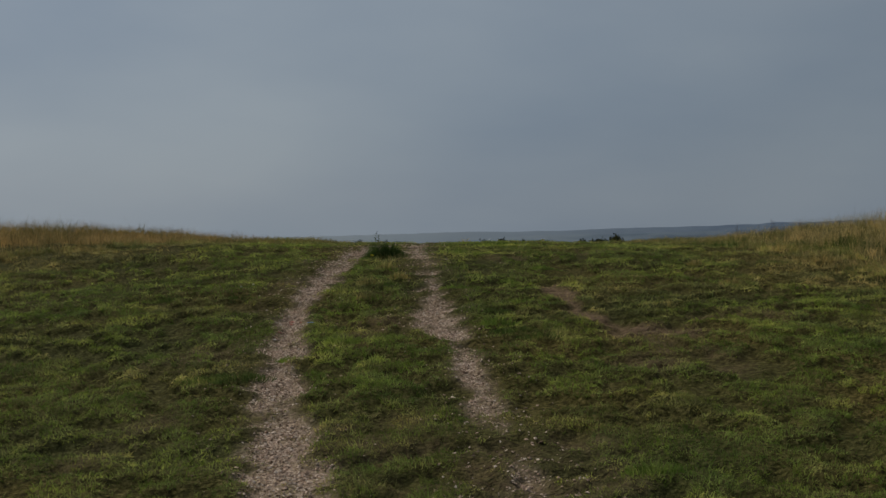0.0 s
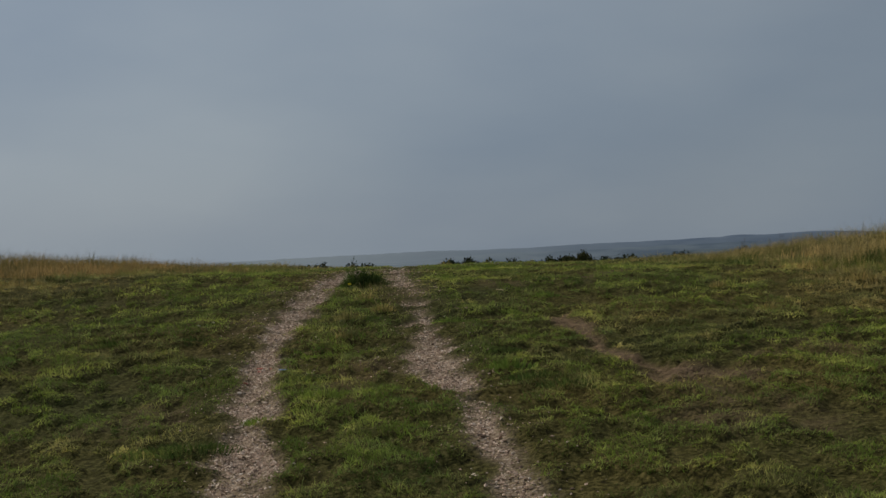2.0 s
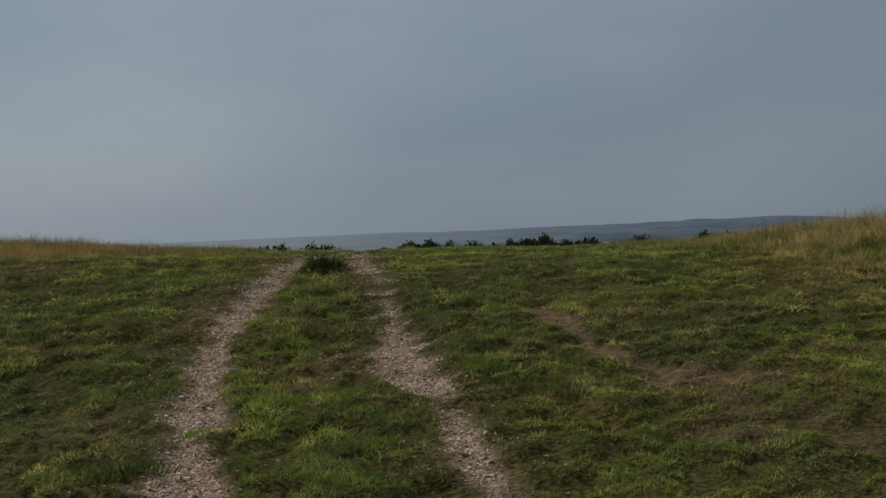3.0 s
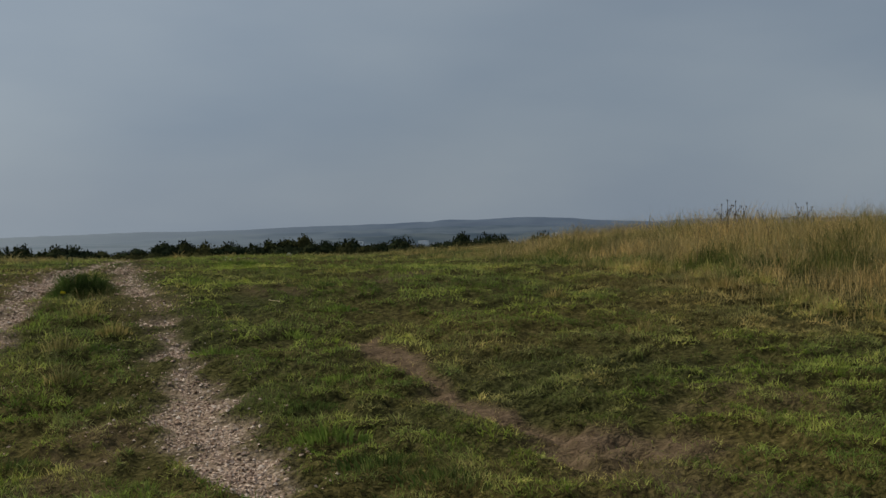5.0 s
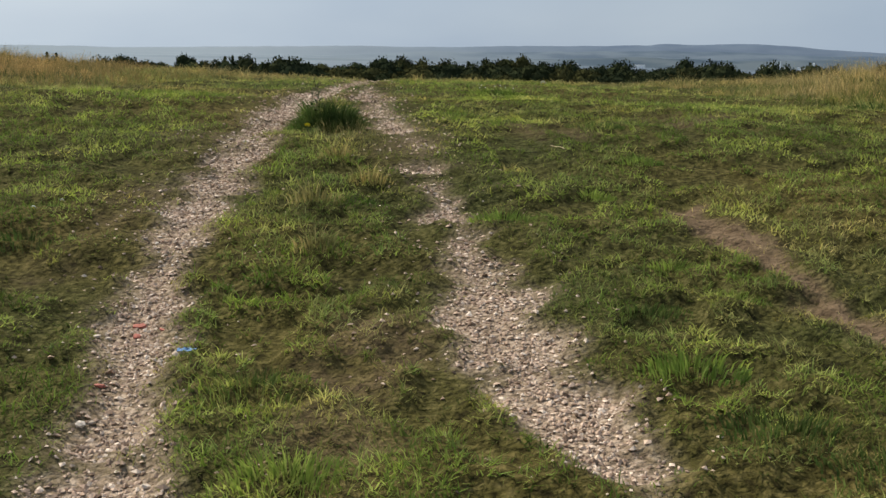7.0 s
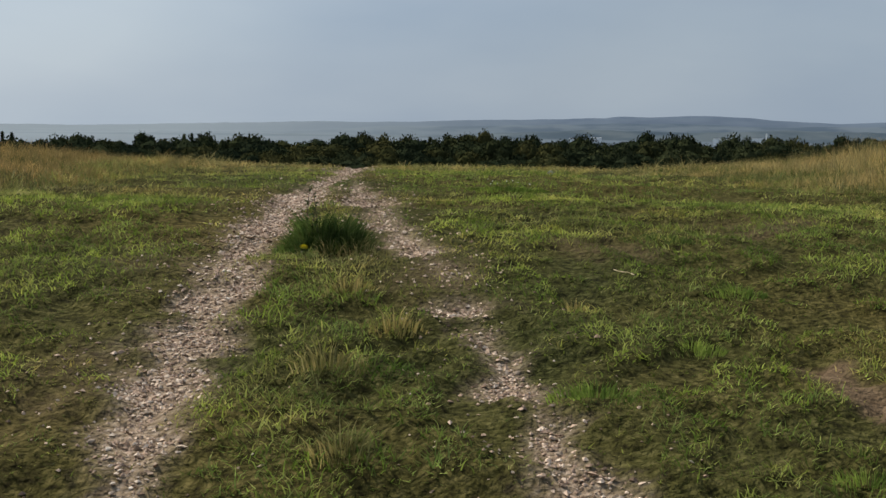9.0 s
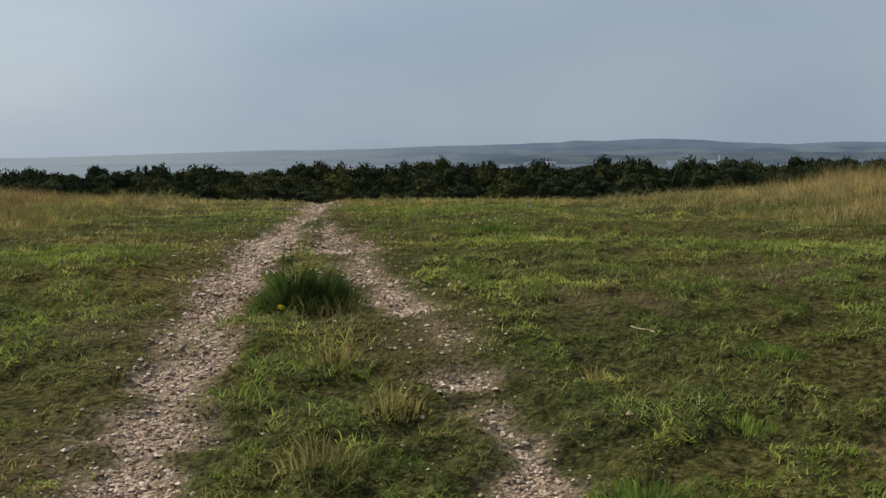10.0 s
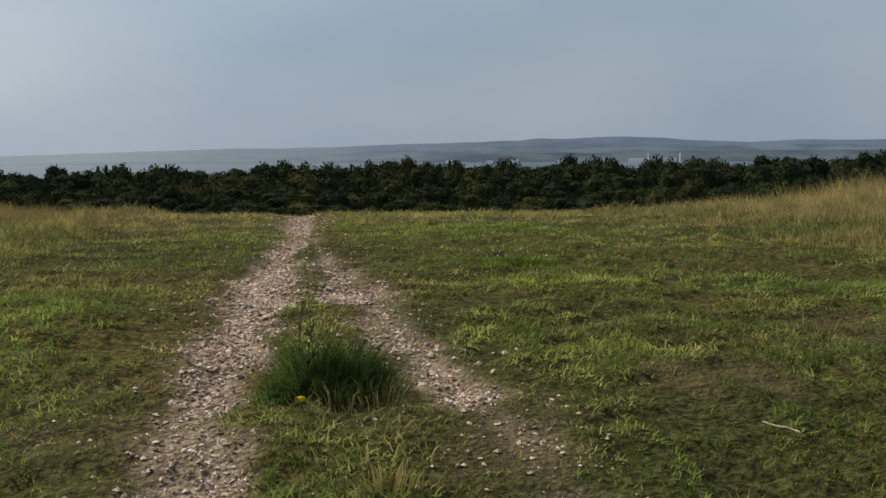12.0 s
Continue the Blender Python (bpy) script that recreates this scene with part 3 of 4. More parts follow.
def make_conifer(az, d, el, wide):
    """A narrow pointed tree that stands out of the wood: whorls of drooping sprays round a straight stem."""
    r = np.random.default_rng(int(az * 10) + 900)
    x, y = bearing(az, d)
    x, y = x - 2.9, y + 10.8
    foot = float(hill(x, y))
    high = 2.0 + d * math.tan(radians(el)) - foot
    thing = tagged(new("conifer"), "slim pointed dark conifer rising out of the scrub wood", "tree", "conifers in the wood")
    part("trunk", tube([(0, 0, -0.3), (0, 0, high * 0.6), (0, 0, high)], [0.12, 0.07, 0.02], 6), BARK, thing)
    n = 700
    z = high * (0.2 + 0.8 * r.uniform(0, 1, n) ** 0.8)
    a = r.uniform(0, 6.28, n)
    reach = wide * 0.5 * np.clip(1.02 - z / high, 0.03, 1) ** 0.8 * r.uniform(0.3, 1.0, n)
    at = np.stack([reach * np.cos(a), reach * np.sin(a), z], 1)
    out = np.stack([np.cos(a), np.sin(a), -0.35 + 0 * a], 1) * 0.30
    side = np.stack([-np.sin(a), np.cos(a), 0 * a], 1) * 0.12
    verts = np.stack([at - out * 0.5, at + side, at + out, at - side], 1).reshape(-1, 3)
    b = np.arange(n)[:, None] * 4
    part("crown", quick_mesh("crown", verts, np.concatenate([b + [0, 1, 2], b + [0, 2, 3]], 1).reshape(-1, 3)), LEAF, thing)
    thing.matrix_world = pose(x, y, foot)


for az, el, wide in ((-21.9, -0.90, 1.1), (-21.5, -0.93, 1.1), (-13.9, -0.94, 1.1), (-13.55, -0.90, 1.0), (-13.2, -0.92, 1.0), (-2.4, -0.93, 1.1), (10.0, -0.82, 1.2)):
    make_conifer(az, 148, el, wide)


# ---- grass ----
def scatter(r, density, x0, x1, y0, y1):
    n = int(density * (x1 - x0) * (y1 - y0))
    x, y = r.uniform(x0, x1, n), r.uniform(y0, y1, n)
    keep = (x > -0.60 * y - 0.2) & (x < 0.52 * (y - 4) + 1.4)
    return x[keep], y[keep]


def margin(x, y):
    """The trampled strip beside the left rut and along the right one, 0 to 1."""
    one = ease(0.75, 0.15, along(LEFT_RUT, y) - x) * (x < along(LEFT_RUT, y)) * (0.4 + 0.6 * ease(11, 13, y))
    two = ease(0.5, 0.1, np.abs(x - along(RIGHT_RUT, y))) * 0.8
    return np.maximum(one, two) * ease(0.3, 0.6, rough(x, y, 0.5, 29) + 0.15)


def turf_layer(name, r, bands, low, high, power, lean, plain, label):
    px, py = [], []
    for y0, y1, rho in bands:
        x, y = scatter(r, rho, -0.62 * y1, 0.52 * y1, y0, y1)
        px.append(x), py.append(y)
    x, y = np.concatenate(px), np.concatenate(py)
    w, mu, mg = wear(x, y), mud(x, y), margin(x, y)
    clump = tuffet(x, y)
    chance = r.uniform(size=(3, len(x)))
    keep = (chance[0] > w * 0.95) & (chance[1] > np.maximum(mu * 0.85, mg * 0.6))
    keep &= chance[2] < (0.40 + 0.70 * clump + 0.35 * ease(12.5, 16, y) if plain else 0.22 + 0.88 * clump + 0.3 * ease(13, 17, y))
    keep &= (tall(x, y) < 0.9) & (dry(x, y) < 0.9)
    x, y, clump, w, mu, mg = x[keep], y[keep], clump[keep], w[keep], mu[keep], mg[keep]
    between = ease(0.1, 0.35, x - along(LEFT_RUT, y)) * ease(0.1, 0.35, along(RIGHT_RUT, y) - x)
    h = low + (high - low) * clump**power * (1 + 0.35 * between)
    h *= 1 + 1.8 * ease(0, 0.9, np.maximum(tall(x, y), dry(x, y)))
    h *= 1 + 0.8 * ease(23, 27, y)
    h *= (1 - 0.45 * np.maximum(w, mu)) * (1 - 0.4 * mg) * r.uniform(0.65, 1.35, len(x))
    wide = (0.0062 if plain else 0.0036) + 0.00036 * np.clip(y - 6, 0, 30)
    edge = np.maximum(ease(0.02, 0.4, np.maximum(w, mu)), 0.8 * mg)
    d = 0.05 + 0.50 * ease(0.52, 0.74, fractal(x, y, 1.5, 81)) + 0.25 * (1 - clump) + 0.25 * ease(0.55, 0.75, fractal(x, y, 0.3, 85)) + 0.45 * edge + 0.3 * between * ease(0.5, 0.7, rough(x, y, 0.5, 83)) + 0.48 * ease(-2.1, 0.4, np.maximum(tall(x, y), dry(x, y)))
    d += 0.65 * ease(21, 26, y) + r.normal(0, 0.16, len(x))
    # random patches, plus shade painted into the tone of the hollows, strongest close by
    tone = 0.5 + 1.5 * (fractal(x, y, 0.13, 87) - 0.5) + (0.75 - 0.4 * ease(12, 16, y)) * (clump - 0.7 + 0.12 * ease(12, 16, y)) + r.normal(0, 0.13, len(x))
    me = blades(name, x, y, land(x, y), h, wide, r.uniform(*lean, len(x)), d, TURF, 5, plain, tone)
    tagged(new(name, me), label, "grass", kind="stuff")


def make_turf():
    r = np.random.default_rng(21)
    turf_layer("short_grass", r, ((4.2, 12, 1700), (12, 18, 1100), (18, 24, 520), (24, 33, 260)), 0.018, 0.054, 1.4, (0.5, 1.1), False,
               "short green downland turf with yellowed patches")
    turf_layer("turf_thatch", r, ((4.2, 12, 5600), (12, 18, 3600), (18, 24, 1500), (24, 33, 600)), 0.014, 0.032, 1.0, (0.7, 1.4), True,
               "dense low mossy thatch under the turf")


make_turf()


def make_long_grass():
    r = np.random.default_rng(33)
    for name, depth, mat, label, x0, x1, y0, rho, most in (
            ("long_grass", tall, STRAW, "long straw-coloured seeding grass on the bank", -1.0, 16.0, 12.0, 640, 0.60),
            ("russet_grass", dry, RUSSET, "long reddish-brown dry grass along the crest", -21.0, -4.5, 13.0, 560, 0.42)):
        x, y = scatter(r, rho, x0, x1, y0, 31)
        t = depth(x, y)
        clump = fractal(x, y, 0.55, 91)
        keep = (t > 0) & (r.uniform(size=len(x)) < 0.35 + clump) & (r.uniform(size=len(x)) < 0.25 + t)
        x, y, t, clump = x[keep], y[keep], t[keep], clump[keep]
        t = t - 0.3 * ease(19.5, 26, y) * (x > 0)
        h = (0.09 + (most - 0.09) * (0.28 * ease(-0.2, 2.4, t) + 0.72 * ease(1.2, 5.0, t))) * (0.45 + 1.0 * clump) * r.uniform(0.6, 1.2, len(x))
        d = 0.62 + 0.45 * ease(0.0, 2.2, t) - 0.85 * ease(0.48, 0.66, fractal(x, y, 0.9, 95)) + r.normal(0, 0.15, len(x))
        me = blades(name, x, y, land(x, y), h, r.uniform(0.004, 0.0085, len(x)), r.uniform(0.15, 0.8, len(x)), d, mat, 9)
        tagged(new(name, me), label, "grass", kind="stuff")


make_long_grass()


# ---- gravel in the ruts ----
def make_gravel():
    r = np.random.default_rng(55)
    px, py = [], []
    for table, wide in ((LEFT_RUT, LEFT_WIDTH), (RIGHT_RUT, RIGHT_WIDTH)):
        for y0, y1, rho in ((4.5, 13, 6500), (13, 18, 5200), (18, 30, 1300)):
            n = int(rho * (y1 - y0) * 1.05)
            y = r.uniform(y0, y1, n)
            x = along(table, y) + r.uniform(-0.55, 0.5, n) * (along(wide, y) + 0.7)
            px.append(x), py.append(y)
    x, y = np.concatenate(px), np.concatenate(py)
    keep = r.uniform(size=len(x)) < 0.8 * wear(x, y) ** 1.6 * (0.35 + 0.9 * rough(x, y, 0.18, 19)) + 0.005 + 0.02 * margin(x, y) + 0.05 * mud(x, y)
    x, y = x[keep], y[keep]
    n = len(x)
    s = 0.004 + 0.0115 * r.beta(1.3, 4.0, n) + 0.0003 * np.clip(y - 12, 0, 14)
    octa = np.array([(1, 0, 0), (-1, 0, 0), (0, 1, 0), (0, -1, 0), (0, 0, 0.75), (0, 0, -0.6)], float)
    verts = octa[None] * s[:, None, None] * r.uniform(0.65, 1.35, (n, 6, 1))
    verts[:, :, :2] *= r.uniform(0.8, 1.5, (n, 1, 2))
    a = r.uniform(0, 6.28, n)
    c, q = np.cos(a)[:, None], np.sin(a)[:, None]
    tilt = r.normal(0, 0.35, (n, 1))
    vx, vy, vz = verts[:, :, 0], verts[:, :, 1], verts[:, :, 2]
    vz = vz + vx * tilt
    verts = np.stack([vx * c - vy * q + x[:, None], vx * q + vy * c + y[:, None], vz + (land(x, y) + s * 0.3)[:, None]], 2).reshape(-1, 3)
    faces = np.array([(0, 2, 4), (2, 1, 4), (1, 3, 4), (3, 0, 4), (2, 0, 5), (1, 2, 5), (3, 1, 5), (0, 3, 5)])
    tris = (faces[None] + 6 * np.arange(n)[:, None, None]).reshape(-1, 3)
    me = quick_mesh("gravel", verts, tris)
    me.materials.append(GRAVEL)
    tagged(new("gravel", me), "pinkish-grey flint and chalk gravel in the wheel ruts", "gravel", kind="stuff")


make_gravel()


def lump(seed):
    r = random.Random(seed)
    bm = bmesh.new()
    bmesh.ops.create_icosphere(bm, subdivisions=1, radius=1)
    for v in bm.verts:
        v.co *= r.uniform(0.75, 1.15)
        v.co.z *= 0.6
    return bm


# ---- the tussock between the ruts, and its flower ----
def tuft_mesh(name, seed, count, radius, low, high, width, mat, dryness=0.1, spread=0.75):
    r = np.random.default_rng(seed)
    a, d = r.uniform(0, 6.28, count), radius * r.uniform(0, 1, count) ** 0.75
    x, y = d * np.cos(a), d * np.sin(a)
    h = (low + (high - low) * r.beta(2, 2, count)) * (1 - 0.7 * np.clip(d / radius, 0, 1) ** 1.5)
    lean = np.clip(r.uniform(0.1, 0.5, count) + spread * d / radius * 0.6, 0, 0.95)
    out = a + r.normal(0, 0.5, count)
    me = blades(name, x, y, 0 * x, h, np.full(count, width) * r.uniform(0.7, 1.3, count), 0 * x, r.normal(dryness, 0.12, count), mat, seed)
    co = np.zeros(count * 15, np.float32)
    me.vertices.foreach_get("co", co)
    co = co.reshape(count, 5, 3)
    push = np.stack([np.cos(out), np.sin(out)], 1) * (lean * h)[:, None]
    co[:, 2:4, :2] += push[:, None] * 0.32
    co[:, 4, :2] += push
    co[:, 4, 2] -= lean**2 * h * 0.35
    me.vertices.foreach_set("co", co.ravel())
    me.update()
    return me


def leafy_stalk(dx, dy, high, seed, thing):
    """A thin dark weed stem with small leaves up its length."""
    r = random.Random(seed)
    lean = r.uniform(-0.04, 0.03)
    stalk = part("stalk", tube([(dx, dy, 0), (dx + lean * 0.5, dy, high * 0.6), (dx + lean, dy + 0.01, high)], [0.003, 0.0025, 0.0015], 5), STEM, thing, "thin dark leafy weed stem")
    bm = bmesh.new()
    for k in range(12):
        t = 0.35 + 0.62 * k / 11
        o = Vector((dx + lean * t, dy, high * t))
        a, size = k * 2.4, 0.055 * (1.15 - 0.6 * t)
        u, v = Vector((math.cos(a), math.sin(a), 0.55)), Vector((-math.sin(a), math.cos(a), 0))
        bm.faces.new([bm.verts.new(p) for p in (o, o + u * size * 0.5 + v * size * 0.2, o + u * size, o + u * size * 0.5 - v * size * 0.2)])
    part("leaves", bm, TUSSOCK, stalk)


def make_tussock():
    thing = tagged(new("tussock"), "dark green bushy grass tussock between the wheel ruts", "tussock")
    x, y = -3.17, 15.15
    for dx, dy, seed, n, rad, low, high, wide, dr, spread in (
            (-0.06, 0.03, 1, 850, 0.17, 0.15, 0.34, 0.006, 0.06, 0.7), (0.07, 0.05, 2, 600, 0.17, 0.12, 0.28, 0.006, 0.12, 0.8),
            (-0.17, -0.03, 3, 220, 0.12, 0.06, 0.15, 0.010, 0.05, 1.2), (0.18, 0.0, 5, 200, 0.13, 0.04, 0.12, 0.005, 0.35, 1.0),
            (0.0, -0.08, 6, 240, 0.11, 0.06, 0.16, 0.006, 0.12, 1.0), (0.14, -0.09, 7, 200, 0.12, 0.05, 0.13, 0.005, 0.35, 0.9),
            (-0.10, -0.09, 8, 120, 0.10, 0.05, 0.12, 0.012, 0.05, 1.2), (0.02, 0.10, 9, 260, 0.14, 0.10, 0.22, 0.005, 0.45, 0.7)):
        ob = part("leaf_clump", tuft_mesh("leaf_clump", seed, n, rad, low, high, wide, TUSSOCK, dr, spread), None, thing)
        ob.location = (dx, dy, spot(x + dx, y + dy) - spot(x, y))
    for dx, dy, n, rad in ((0.04, -0.17, 60, 0.09), (0.20, -0.14, 50, 0.10), (-0.02, 0.14, 60, 0.13)):
        ob = part("straw_clump", tuft_mesh("straw_clump", int(1000 * dx) + 60, n, rad, 0.06, 0.17, 0.003, STRAW, 0.8, 0.6), None, thing, "pale dry grass blades")
        ob.location = (dx, dy, spot(x + dx, y + dy) - spot(x, y))
    for k, (dx, dy, h) in enumerate(((-0.12, 0.03, 0.35), (-0.05, 0.05, 0.31), (-0.09, 0.0, 0.26))):
        leafy_stalk(dx, dy, h, k, thing)
    thing.matrix_world = pose(x, y, spot(x, y))


make_tussock()


def make_flower(x, y, height, size, mat, label, name):
    thing = tagged(new(name), label, "flower")
    part("stem", tube([(0, 0, -0.02), (0.004, 0, height * 0.5), (0.0, 0.003, height)], [0.0025, 0.002, 0.002], 5), TUSSOCK, thing)
    bm = bmesh.new()
    for ring, count, reach, lift in ((0, 14, 1.0, 0.15), (1, 10, 0.65, 0.45)):
        for k in range(count):
            a = 6.283 * (k + 0.5 * ring) / count
            u, v = Vector((math.cos(a), math.sin(a), 0)), Vector((-math.sin(a), math.cos(a), 0))
            o = Vector((0, 0, height + 0.002 * ring))
            p = [o + u * size * 0.1 + v * size * 0.05, o + u * size * reach + v * size * 0.16 + Vector((0, 0, size * lift)),
                 o + u * size * reach * 1.08 + Vector((0, 0, size * lift * 0.8)), o + u * size * reach - v * size * 0.16 + Vector((0, 0, size * lift)), o + u * size * 0.1 - v * size * 0.05]
            bm.faces.new([bm.verts.new(q) for q in p])
    part("petals", bm, mat, thing)
    dome = bmesh.new()
    bmesh.ops.create_icosphere(dome, subdivisions=1, radius=size * 0.35, matrix=Matrix.Translation((0, 0, height)) @ Matrix.Diagonal((1, 1, 0.6, 1)))
    part("disc", dome, YELLOW, thing)
    thing.matrix_world = pose(x, y, spot(x, y), -35, 0, 0)


make_flower(-3.25, 14.80, 0.06, 0.021, YELLOW, "yellow dandelion-like flower at the foot of the tussock", "yellow_flower")
make_flower(-4.22, 12.62, 0.05, 0.014, WHITE, "small white daisy in the turf beside the rut", "daisy")
make_flower(-4.12, 12.74, 0.05, 0.013, WHITE, "small white daisy in the turf beside the rut", "daisy")
make_flower(-1.62, 21.45, 0.07, 0.035, WHITE, "single white flower standing in the turf", "white_flower")


def make_clover():
    """A low patch of white-flowered weeds in the turf."""
    r = np.random.default_rng(88)
    thing = tagged(new("clover_patch"), "low patch of whitish clover flowers in the turf", "flowers")
    x, y = -2.15, 18.8
    part("leaves", tuft_mesh("leaves", 12, 500, 0.38, 0.03, 0.07, 0.010, TURF, 0.1), None, thing)
    for _ in range(8):
        a, d = r.uniform(0, 6.28), 0.33 * math.sqrt(r.uniform(0, 1))
        bm = bmesh.new()
        bmesh.ops.create_icosphere(bm, subdivisions=1, radius=r.uniform(0.004, 0.006), matrix=Matrix.Translation((d * math.cos(a), d * math.sin(a), r.uniform(0.05, 0.08))))
        part("flower_head", bm, WHITE, thing, "whitish clover head")
    thing.matrix_world = pose(x, y, spot(x, y))


make_clover()


# ---- brighter and darker tufts in the turf ----
def make_tufts():
    kinds = {"lime_grass_tuft": (LIME, "bright lime-green grass tuft in the short turf", 0.2, 300, 0.19, 0.03, 0.12),
             "dark_grass_tuft": (TUSSOCK, "dark green grass tuft in the short turf", 0.1, 420, 0.26, 0.03, 0.085),
             "dry_grass_tuft": (STRAW, "yellowed seeding grass tuft in the turf", 0.5, 160, 0.16, 0.06, 0.18)}
    models = {}
    places = (("lime_grass_tuft", -1.22, 10.92, 1.1), ("lime_grass_tuft", -2.43, 9.98, 1.0), ("lime_grass_tuft", -1.9, 12.85, 1.0), ("lime_grass_tuft", -1.15, 12.2, 0.8),
              ("lime_grass_tuft", -0.95, 11.75, 0.8), ("lime_grass_tuft", 0.1, 6.2, 1.0), ("lime_grass_tuft", -2.02, 10.35, 0.7), ("lime_grass_tuft", -1.45, 13.6, 0.8),
              ("lime_grass_tuft", -2.75, 9.5, 0.7), ("lime_grass_tuft", -1.1, 14.4, 0.8),
              ("dark_grass_tuft", -2.98, 8.85, 1.1), ("dark_grass_tuft", -3.2, 8.8, 1.0), ("dark_grass_tuft", -1.35, 11.5, 0.8),
              ("dark_grass_tuft", -2.7, 10.7, 1.0), ("dark_grass_tuft", -4.15, 12.4, 1.2), ("dark_grass_tuft", -1.0, 10.35, 1.0), ("dark_grass_tuft", -0.75, 10.1, 1.0), ("dark_grass_tuft", -4.9, 12.4, 1.3),
              ("dark_grass_tuft", -1.3, 15.6, 0.9), ("dark_grass_tuft", 3.1, 16.9, 2.8), ("dark_grass_tuft", 3.5, 17.0, 2.6), ("dark_grass_tuft", 3.95, 17.2, 3.0), ("dark_grass_tuft", 1.3, 17.9, 2.2),
              ("dry_grass_tuft", -2.75, 12.3, 0.9), ("dry_grass_tuft", -2.9, 13.1, 1.0), ("dry_grass_tuft", -2.7, 13.7, 0.9), ("dry_grass_tuft", -2.95, 14.2, 0.9),
              ("dry_grass_tuft", -3.3, 23.5, 1.1), ("dry_grass_tuft", -3.0, 23.9, 1.0), ("dry_grass_tuft", -2.6, 24.2, 1.0), ("dry_grass_tuft", 2.2, 15.3, 1.2), ("dry_grass_tuft", 1.5, 17.2, 1.2),
              ("dry_grass_tuft", -1.9, 14.1, 0.7), ("dry_grass_tuft", 1.0, 13.4, 0.8), ("dry_grass_tuft", 0.7, 15.0, 0.8))
    r = random.Random(3)
    for name, x, y, s in places:
        mat, label, dr, n, rad, low, high = kinds[name]
        m = pose(x, y, spot(x, y) - 0.005, 0, 0, r.uniform(0, 360)) @ Matrix.Scale(s, 4)
        if name not in models:
            ob = models[name] = tagged(new(name, tuft_mesh(name, 40 + len(models), n, rad, low, high, 0.006, mat, dr)), label, "grass tuft", name.replace("_", " ") + "s")
            ob.matrix_basis = m
        else:
            c = copy_thing(models[name], Matrix())
            c.matrix_basis = m


make_tufts()


# ---- dead flower stalks standing over the long grass ----
def make_stalk(seed, high, branches, label):
    r = random.Random(seed)
    thing = tagged(new("dead_stalk"), label, "weed", "dead stalks over the long grass")
    bend = r.uniform(-0.08, 0.08)
    top = (bend, r.uniform(-0.04, 0.04), high)
    part("stem", tube([(0, 0, -0.05), (bend * 0.3, 0, high * 0.5), top], [0.006, 0.005, 0.003], 5), STEM, thing)
    ends = [(top, 1.0)]
    for k in range(branches):
        z = high * r.uniform(0.55, 0.92)
        a, reach = r.uniform(0, 6.28), r.uniform(0.05, 0.13)
        e = (bend * z / high + math.cos(a) * reach, math.sin(a) * reach, z + r.uniform(0.06, 0.14))
        part("branch", tube([(bend * z / high * 0.9, 0, z), e], [0.003, 0.002], 4), STEM, thing)
        ends.append((e, r.uniform(0.6, 1.0)))
    for (ex, ey, ez), s in ends:
        bm = bmesh.new()
        bmesh.ops.create_icosphere(bm, subdivisions=1, radius=0.010 * s, matrix=Matrix.Translation((ex, ey, ez)) @ Matrix.Diagonal((1, 1, 1.5, 1)))
        for v in bm.verts:
            v.co += Vector((r.uniform(-1, 1), r.uniform(-1, 1), r.uniform(-1, 1))) * 0.003
        part("seed_head", bm, SEED, thing)
    return thing


def plant_stalks():
    models = [make_stalk(1, 0.62, 2, "thin dead flower stalk with dark seed heads"), make_stalk(2, 0.72, 5, "branching dead stalk with dark brown seed heads"),
              make_stalk(3, 0.80, 3, "tall thin dead stalk with dark seed heads")]
    r = random.Random(8)
    used = set()
    spots = [(4.45 + r.gauss(0, 0.14), 21.3 + r.gauss(0, 0.2), 1) for _ in range(6)]
    spots += [(5.9 + r.gauss(0, 0.25), 22.3 + r.gauss(0, 0.3), 1) for _ in range(4)]
    spots += [(5.2 + r.gauss(0, 0.3), 21.6 + r.gauss(0, 0.3), 1) for _ in range(3)]
    while len(spots) < 62:
        y = r.uniform(17, 26)
        x = float(along(TALL_EDGE, y)) + 0.5 + r.uniform(0, 1) ** 0.8 * 8
        spots.append((x, y, r.choice((0, 0, 2))))
    for _ in range(26):
        y = r.uniform(17, 26)
        spots.append((-8.6 - r.uniform(0, 6), y, 3))
    for x, y, k in spots:
        k, s = (0, r.uniform(0.42, 0.6)) if k == 3 else (k, r.uniform(0.7, 1.0) if k == 1 else r.uniform(0.34, 0.52) + 0.06 * min(max(x - 3, 0), 4))
        m = pose(x, y, spot(x, y), r.uniform(-6, 6), r.uniform(-6, 6), r.uniform(0, 360)) @ Matrix.Scale(s, 4)
        if k not in used:
            models[k].matrix_basis = m
            used.add(k)
        else:
            c = copy_thing(models[k], Matrix())
            c.matrix_basis = m


plant_stalks()


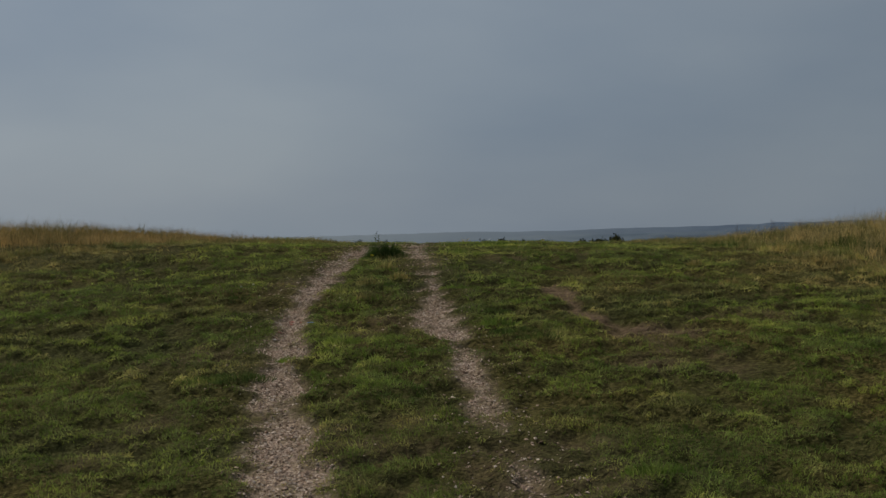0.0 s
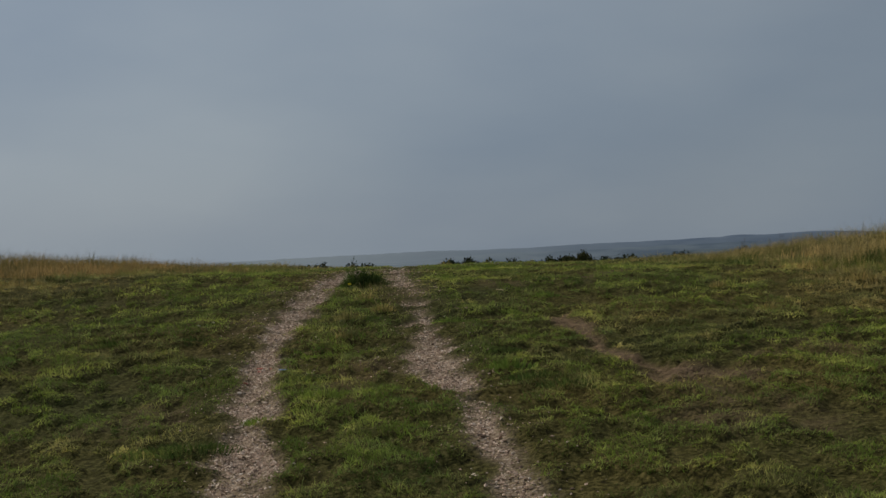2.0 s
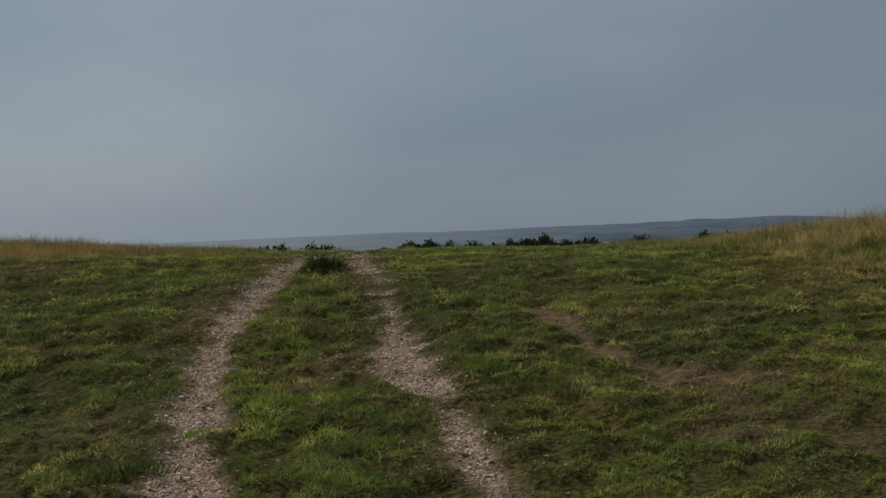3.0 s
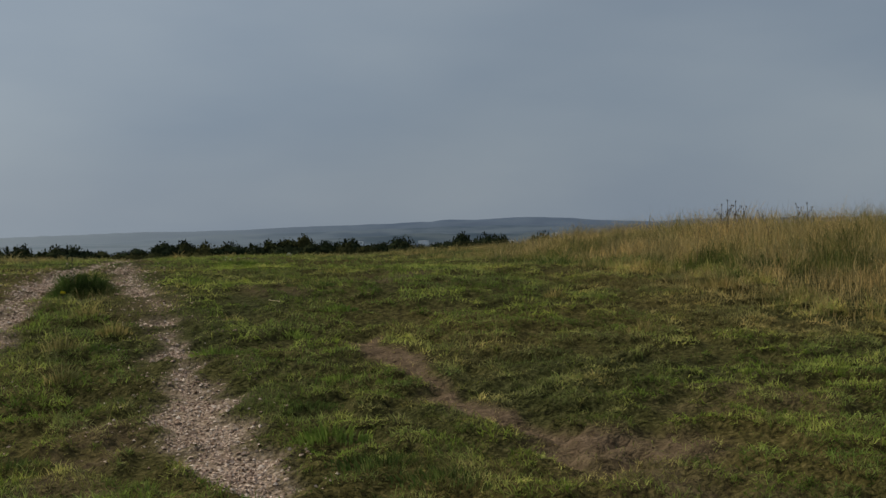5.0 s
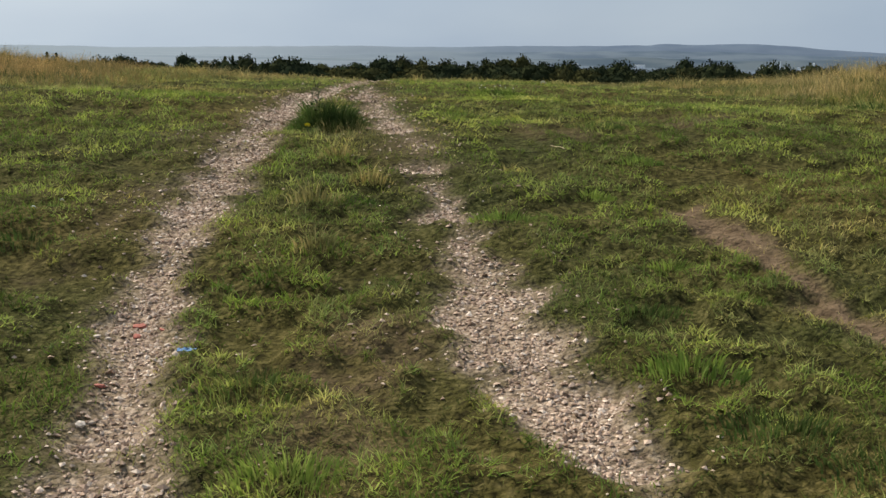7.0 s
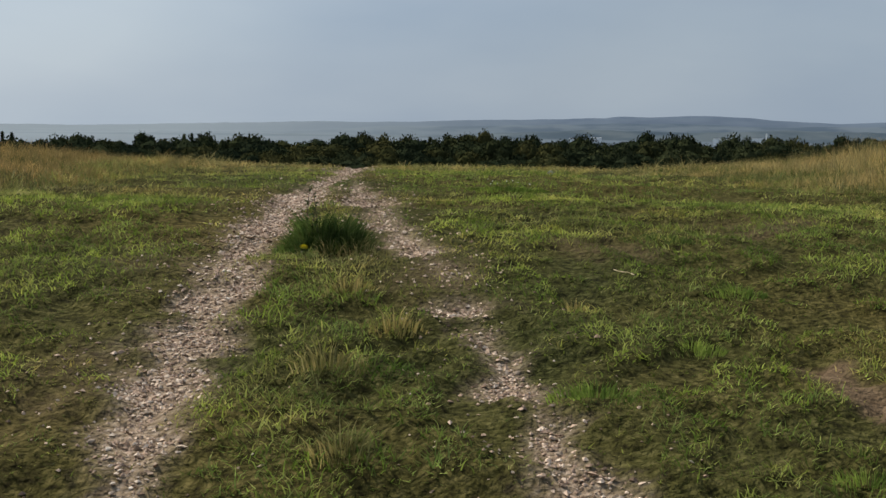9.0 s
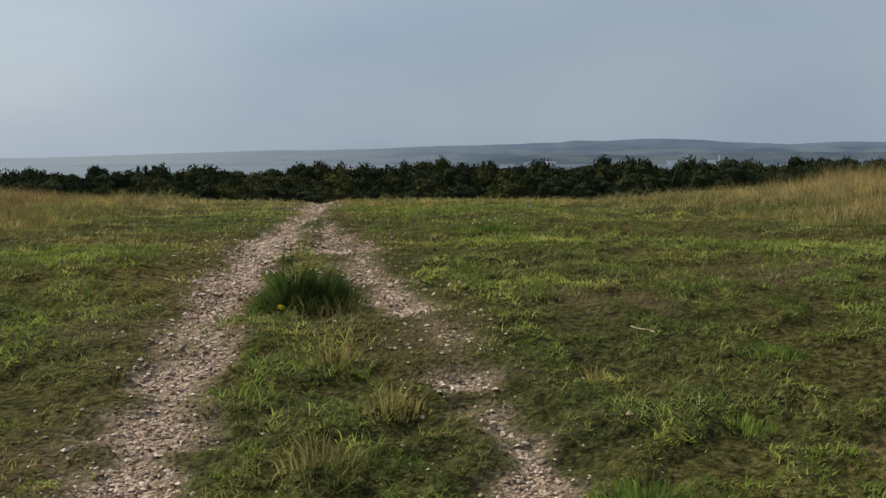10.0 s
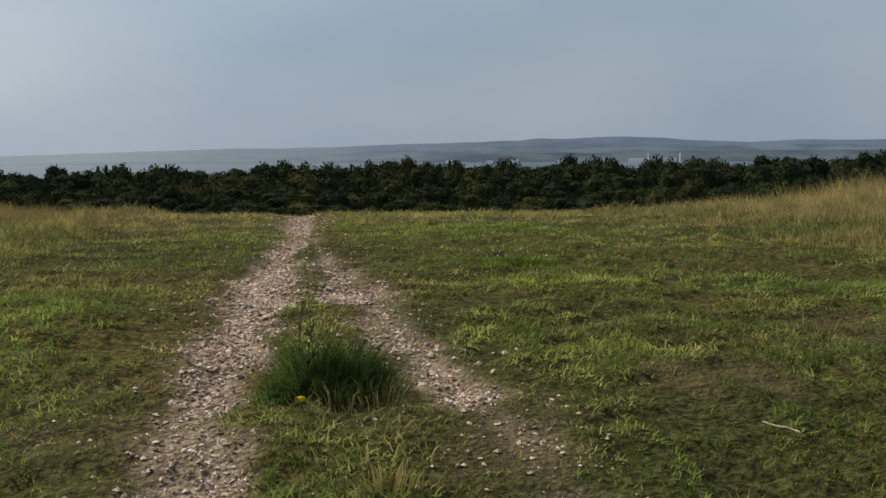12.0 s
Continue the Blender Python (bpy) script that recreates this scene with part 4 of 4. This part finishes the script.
# ---- larger loose stones, singly ----
def plant_stones():
    shapes = []
    for k in range(6):
        me = bpy.data.meshes.new("stone")
        bm = lump(200 + k)
        bm.to_mesh(me)
        bm.free()
        me.materials.append(PEBBLE)
        shapes.append(me)
    r = random.Random(14)
    made = 0
    while made < 260:
        y = r.uniform(5.5, 19)
        table = LEFT_RUT if r.random() < 0.55 else RIGHT_RUT
        x = float(along(table, y)) + r.gauss(0, 0.16)
        if float(wear(x, y)) < 0.35:
            continue
        s = 0.007 + 0.010 * r.random() ** 2.5
        ob = new("stone", shapes[made % 6])
        ob.parent = ground
        ob.matrix_basis = pose(x, y, spot(x, y) + s * 0.25, r.uniform(-20, 20), r.uniform(-20, 20), r.uniform(0, 360)) @ Matrix.Diagonal((s * 1.3, s, s, 1))
        made += 1


plant_stones()


# ---- scraps on the gravel ----
def make_scrap(x, y, length, width, turn):
    """A crumpled strip of thin plastic, lying loose."""
    r = random.Random(31)
    bm = bmesh.new()
    rows = []
    for i in range(9):
        u = i / 8 - 0.5
        rows.append([bm.verts.new((u * length, (j / 3 - 0.5) * width * (1 - 0.5 * abs(u)), 0.004 + r.uniform(0, 0.009))) for j in range(4)])
    for a, b in zip(rows, rows[1:]):
        for j in range(3):
            bm.faces.new((a[j], b[j], b[j + 1], a[j + 1]))
    me = bpy.data.meshes.new("plastic_scrap")
    bm.to_mesh(me)
    bm.free()
    me.materials.append(plain_material("blue_plastic", (0.04, 0.11, 0.26), (0.24, 0.38, 0.56), 60, 0.35))
    ob = tagged(new("plastic_scrap", me), "crumpled pale blue plastic scrap on the gravel", "litter")
    ob.modifiers.new("thickness", "SOLIDIFY").thickness = 0.001
    ob.matrix_world = pose(x, y, spot(x, y) + 0.008, 0, 0, turn)


def make_brick_bits():
    red = plain_material("red_brick", (0.24, 0.07, 0.05), (0.40, 0.15, 0.11), 50, 0.9)
    for k, (x, y, size) in enumerate(((-3.30, 11.42, 0.026), (-3.27, 11.30, 0.018), (-3.19, 11.36, 0.014), (-3.22, 10.72, 0.02))):
        me = bpy.data.meshes.new("brick_fragment")
        bm = lump(300 + k)
        bm.to_mesh(me)
        bm.free()
        me.materials.append(red)
        ob = tagged(new("brick_fragment", me), "broken red brick fragment among the gravel stones", "stone", "brick fragments in the rut")
        ob.matrix_world = pose(x, y, spot(x, y) + size * 0.3, 8, -5, 70 * k) @ Matrix.Diagonal((size * 1.5, size, size * 0.8, 1))


make_scrap(-2.98, 10.95, 0.066, 0.03, 12)
make_brick_bits()


def make_fallen_stem(x0, y0, x1, y1):
    """A dry grass stem lying on the turf, with its thin seed head."""
    thing = tagged(new("fallen_stem"), "pale dry grass stem lying on the short turf", "grass stem")
    points = [(x0 + (x1 - x0) * t, y0 + (y1 - y0) * t, spot(x0 + (x1 - x0) * t, y0 + (y1 - y0) * t) + 0.028 + 0.01 * math.sin(3.1 * t)) for t in (0, 0.25, 0.5, 0.75, 1.0)]
    part("stem", tube(points, [0.003, 0.003, 0.0026, 0.0022, 0.0018], 5), STRAW_STEM, thing)
    a, b = Vector(points[-2]), Vector(points[-1])
    part("seed_head", tube([a.lerp(b, 0.7), a.lerp(b, 1.0), a.lerp(b, 1.5)], [0.002, 0.005, 0.001], 6), STRAW_STEM, thing)


make_fallen_stem(-1.65, 14.78, -1.57, 14.66)
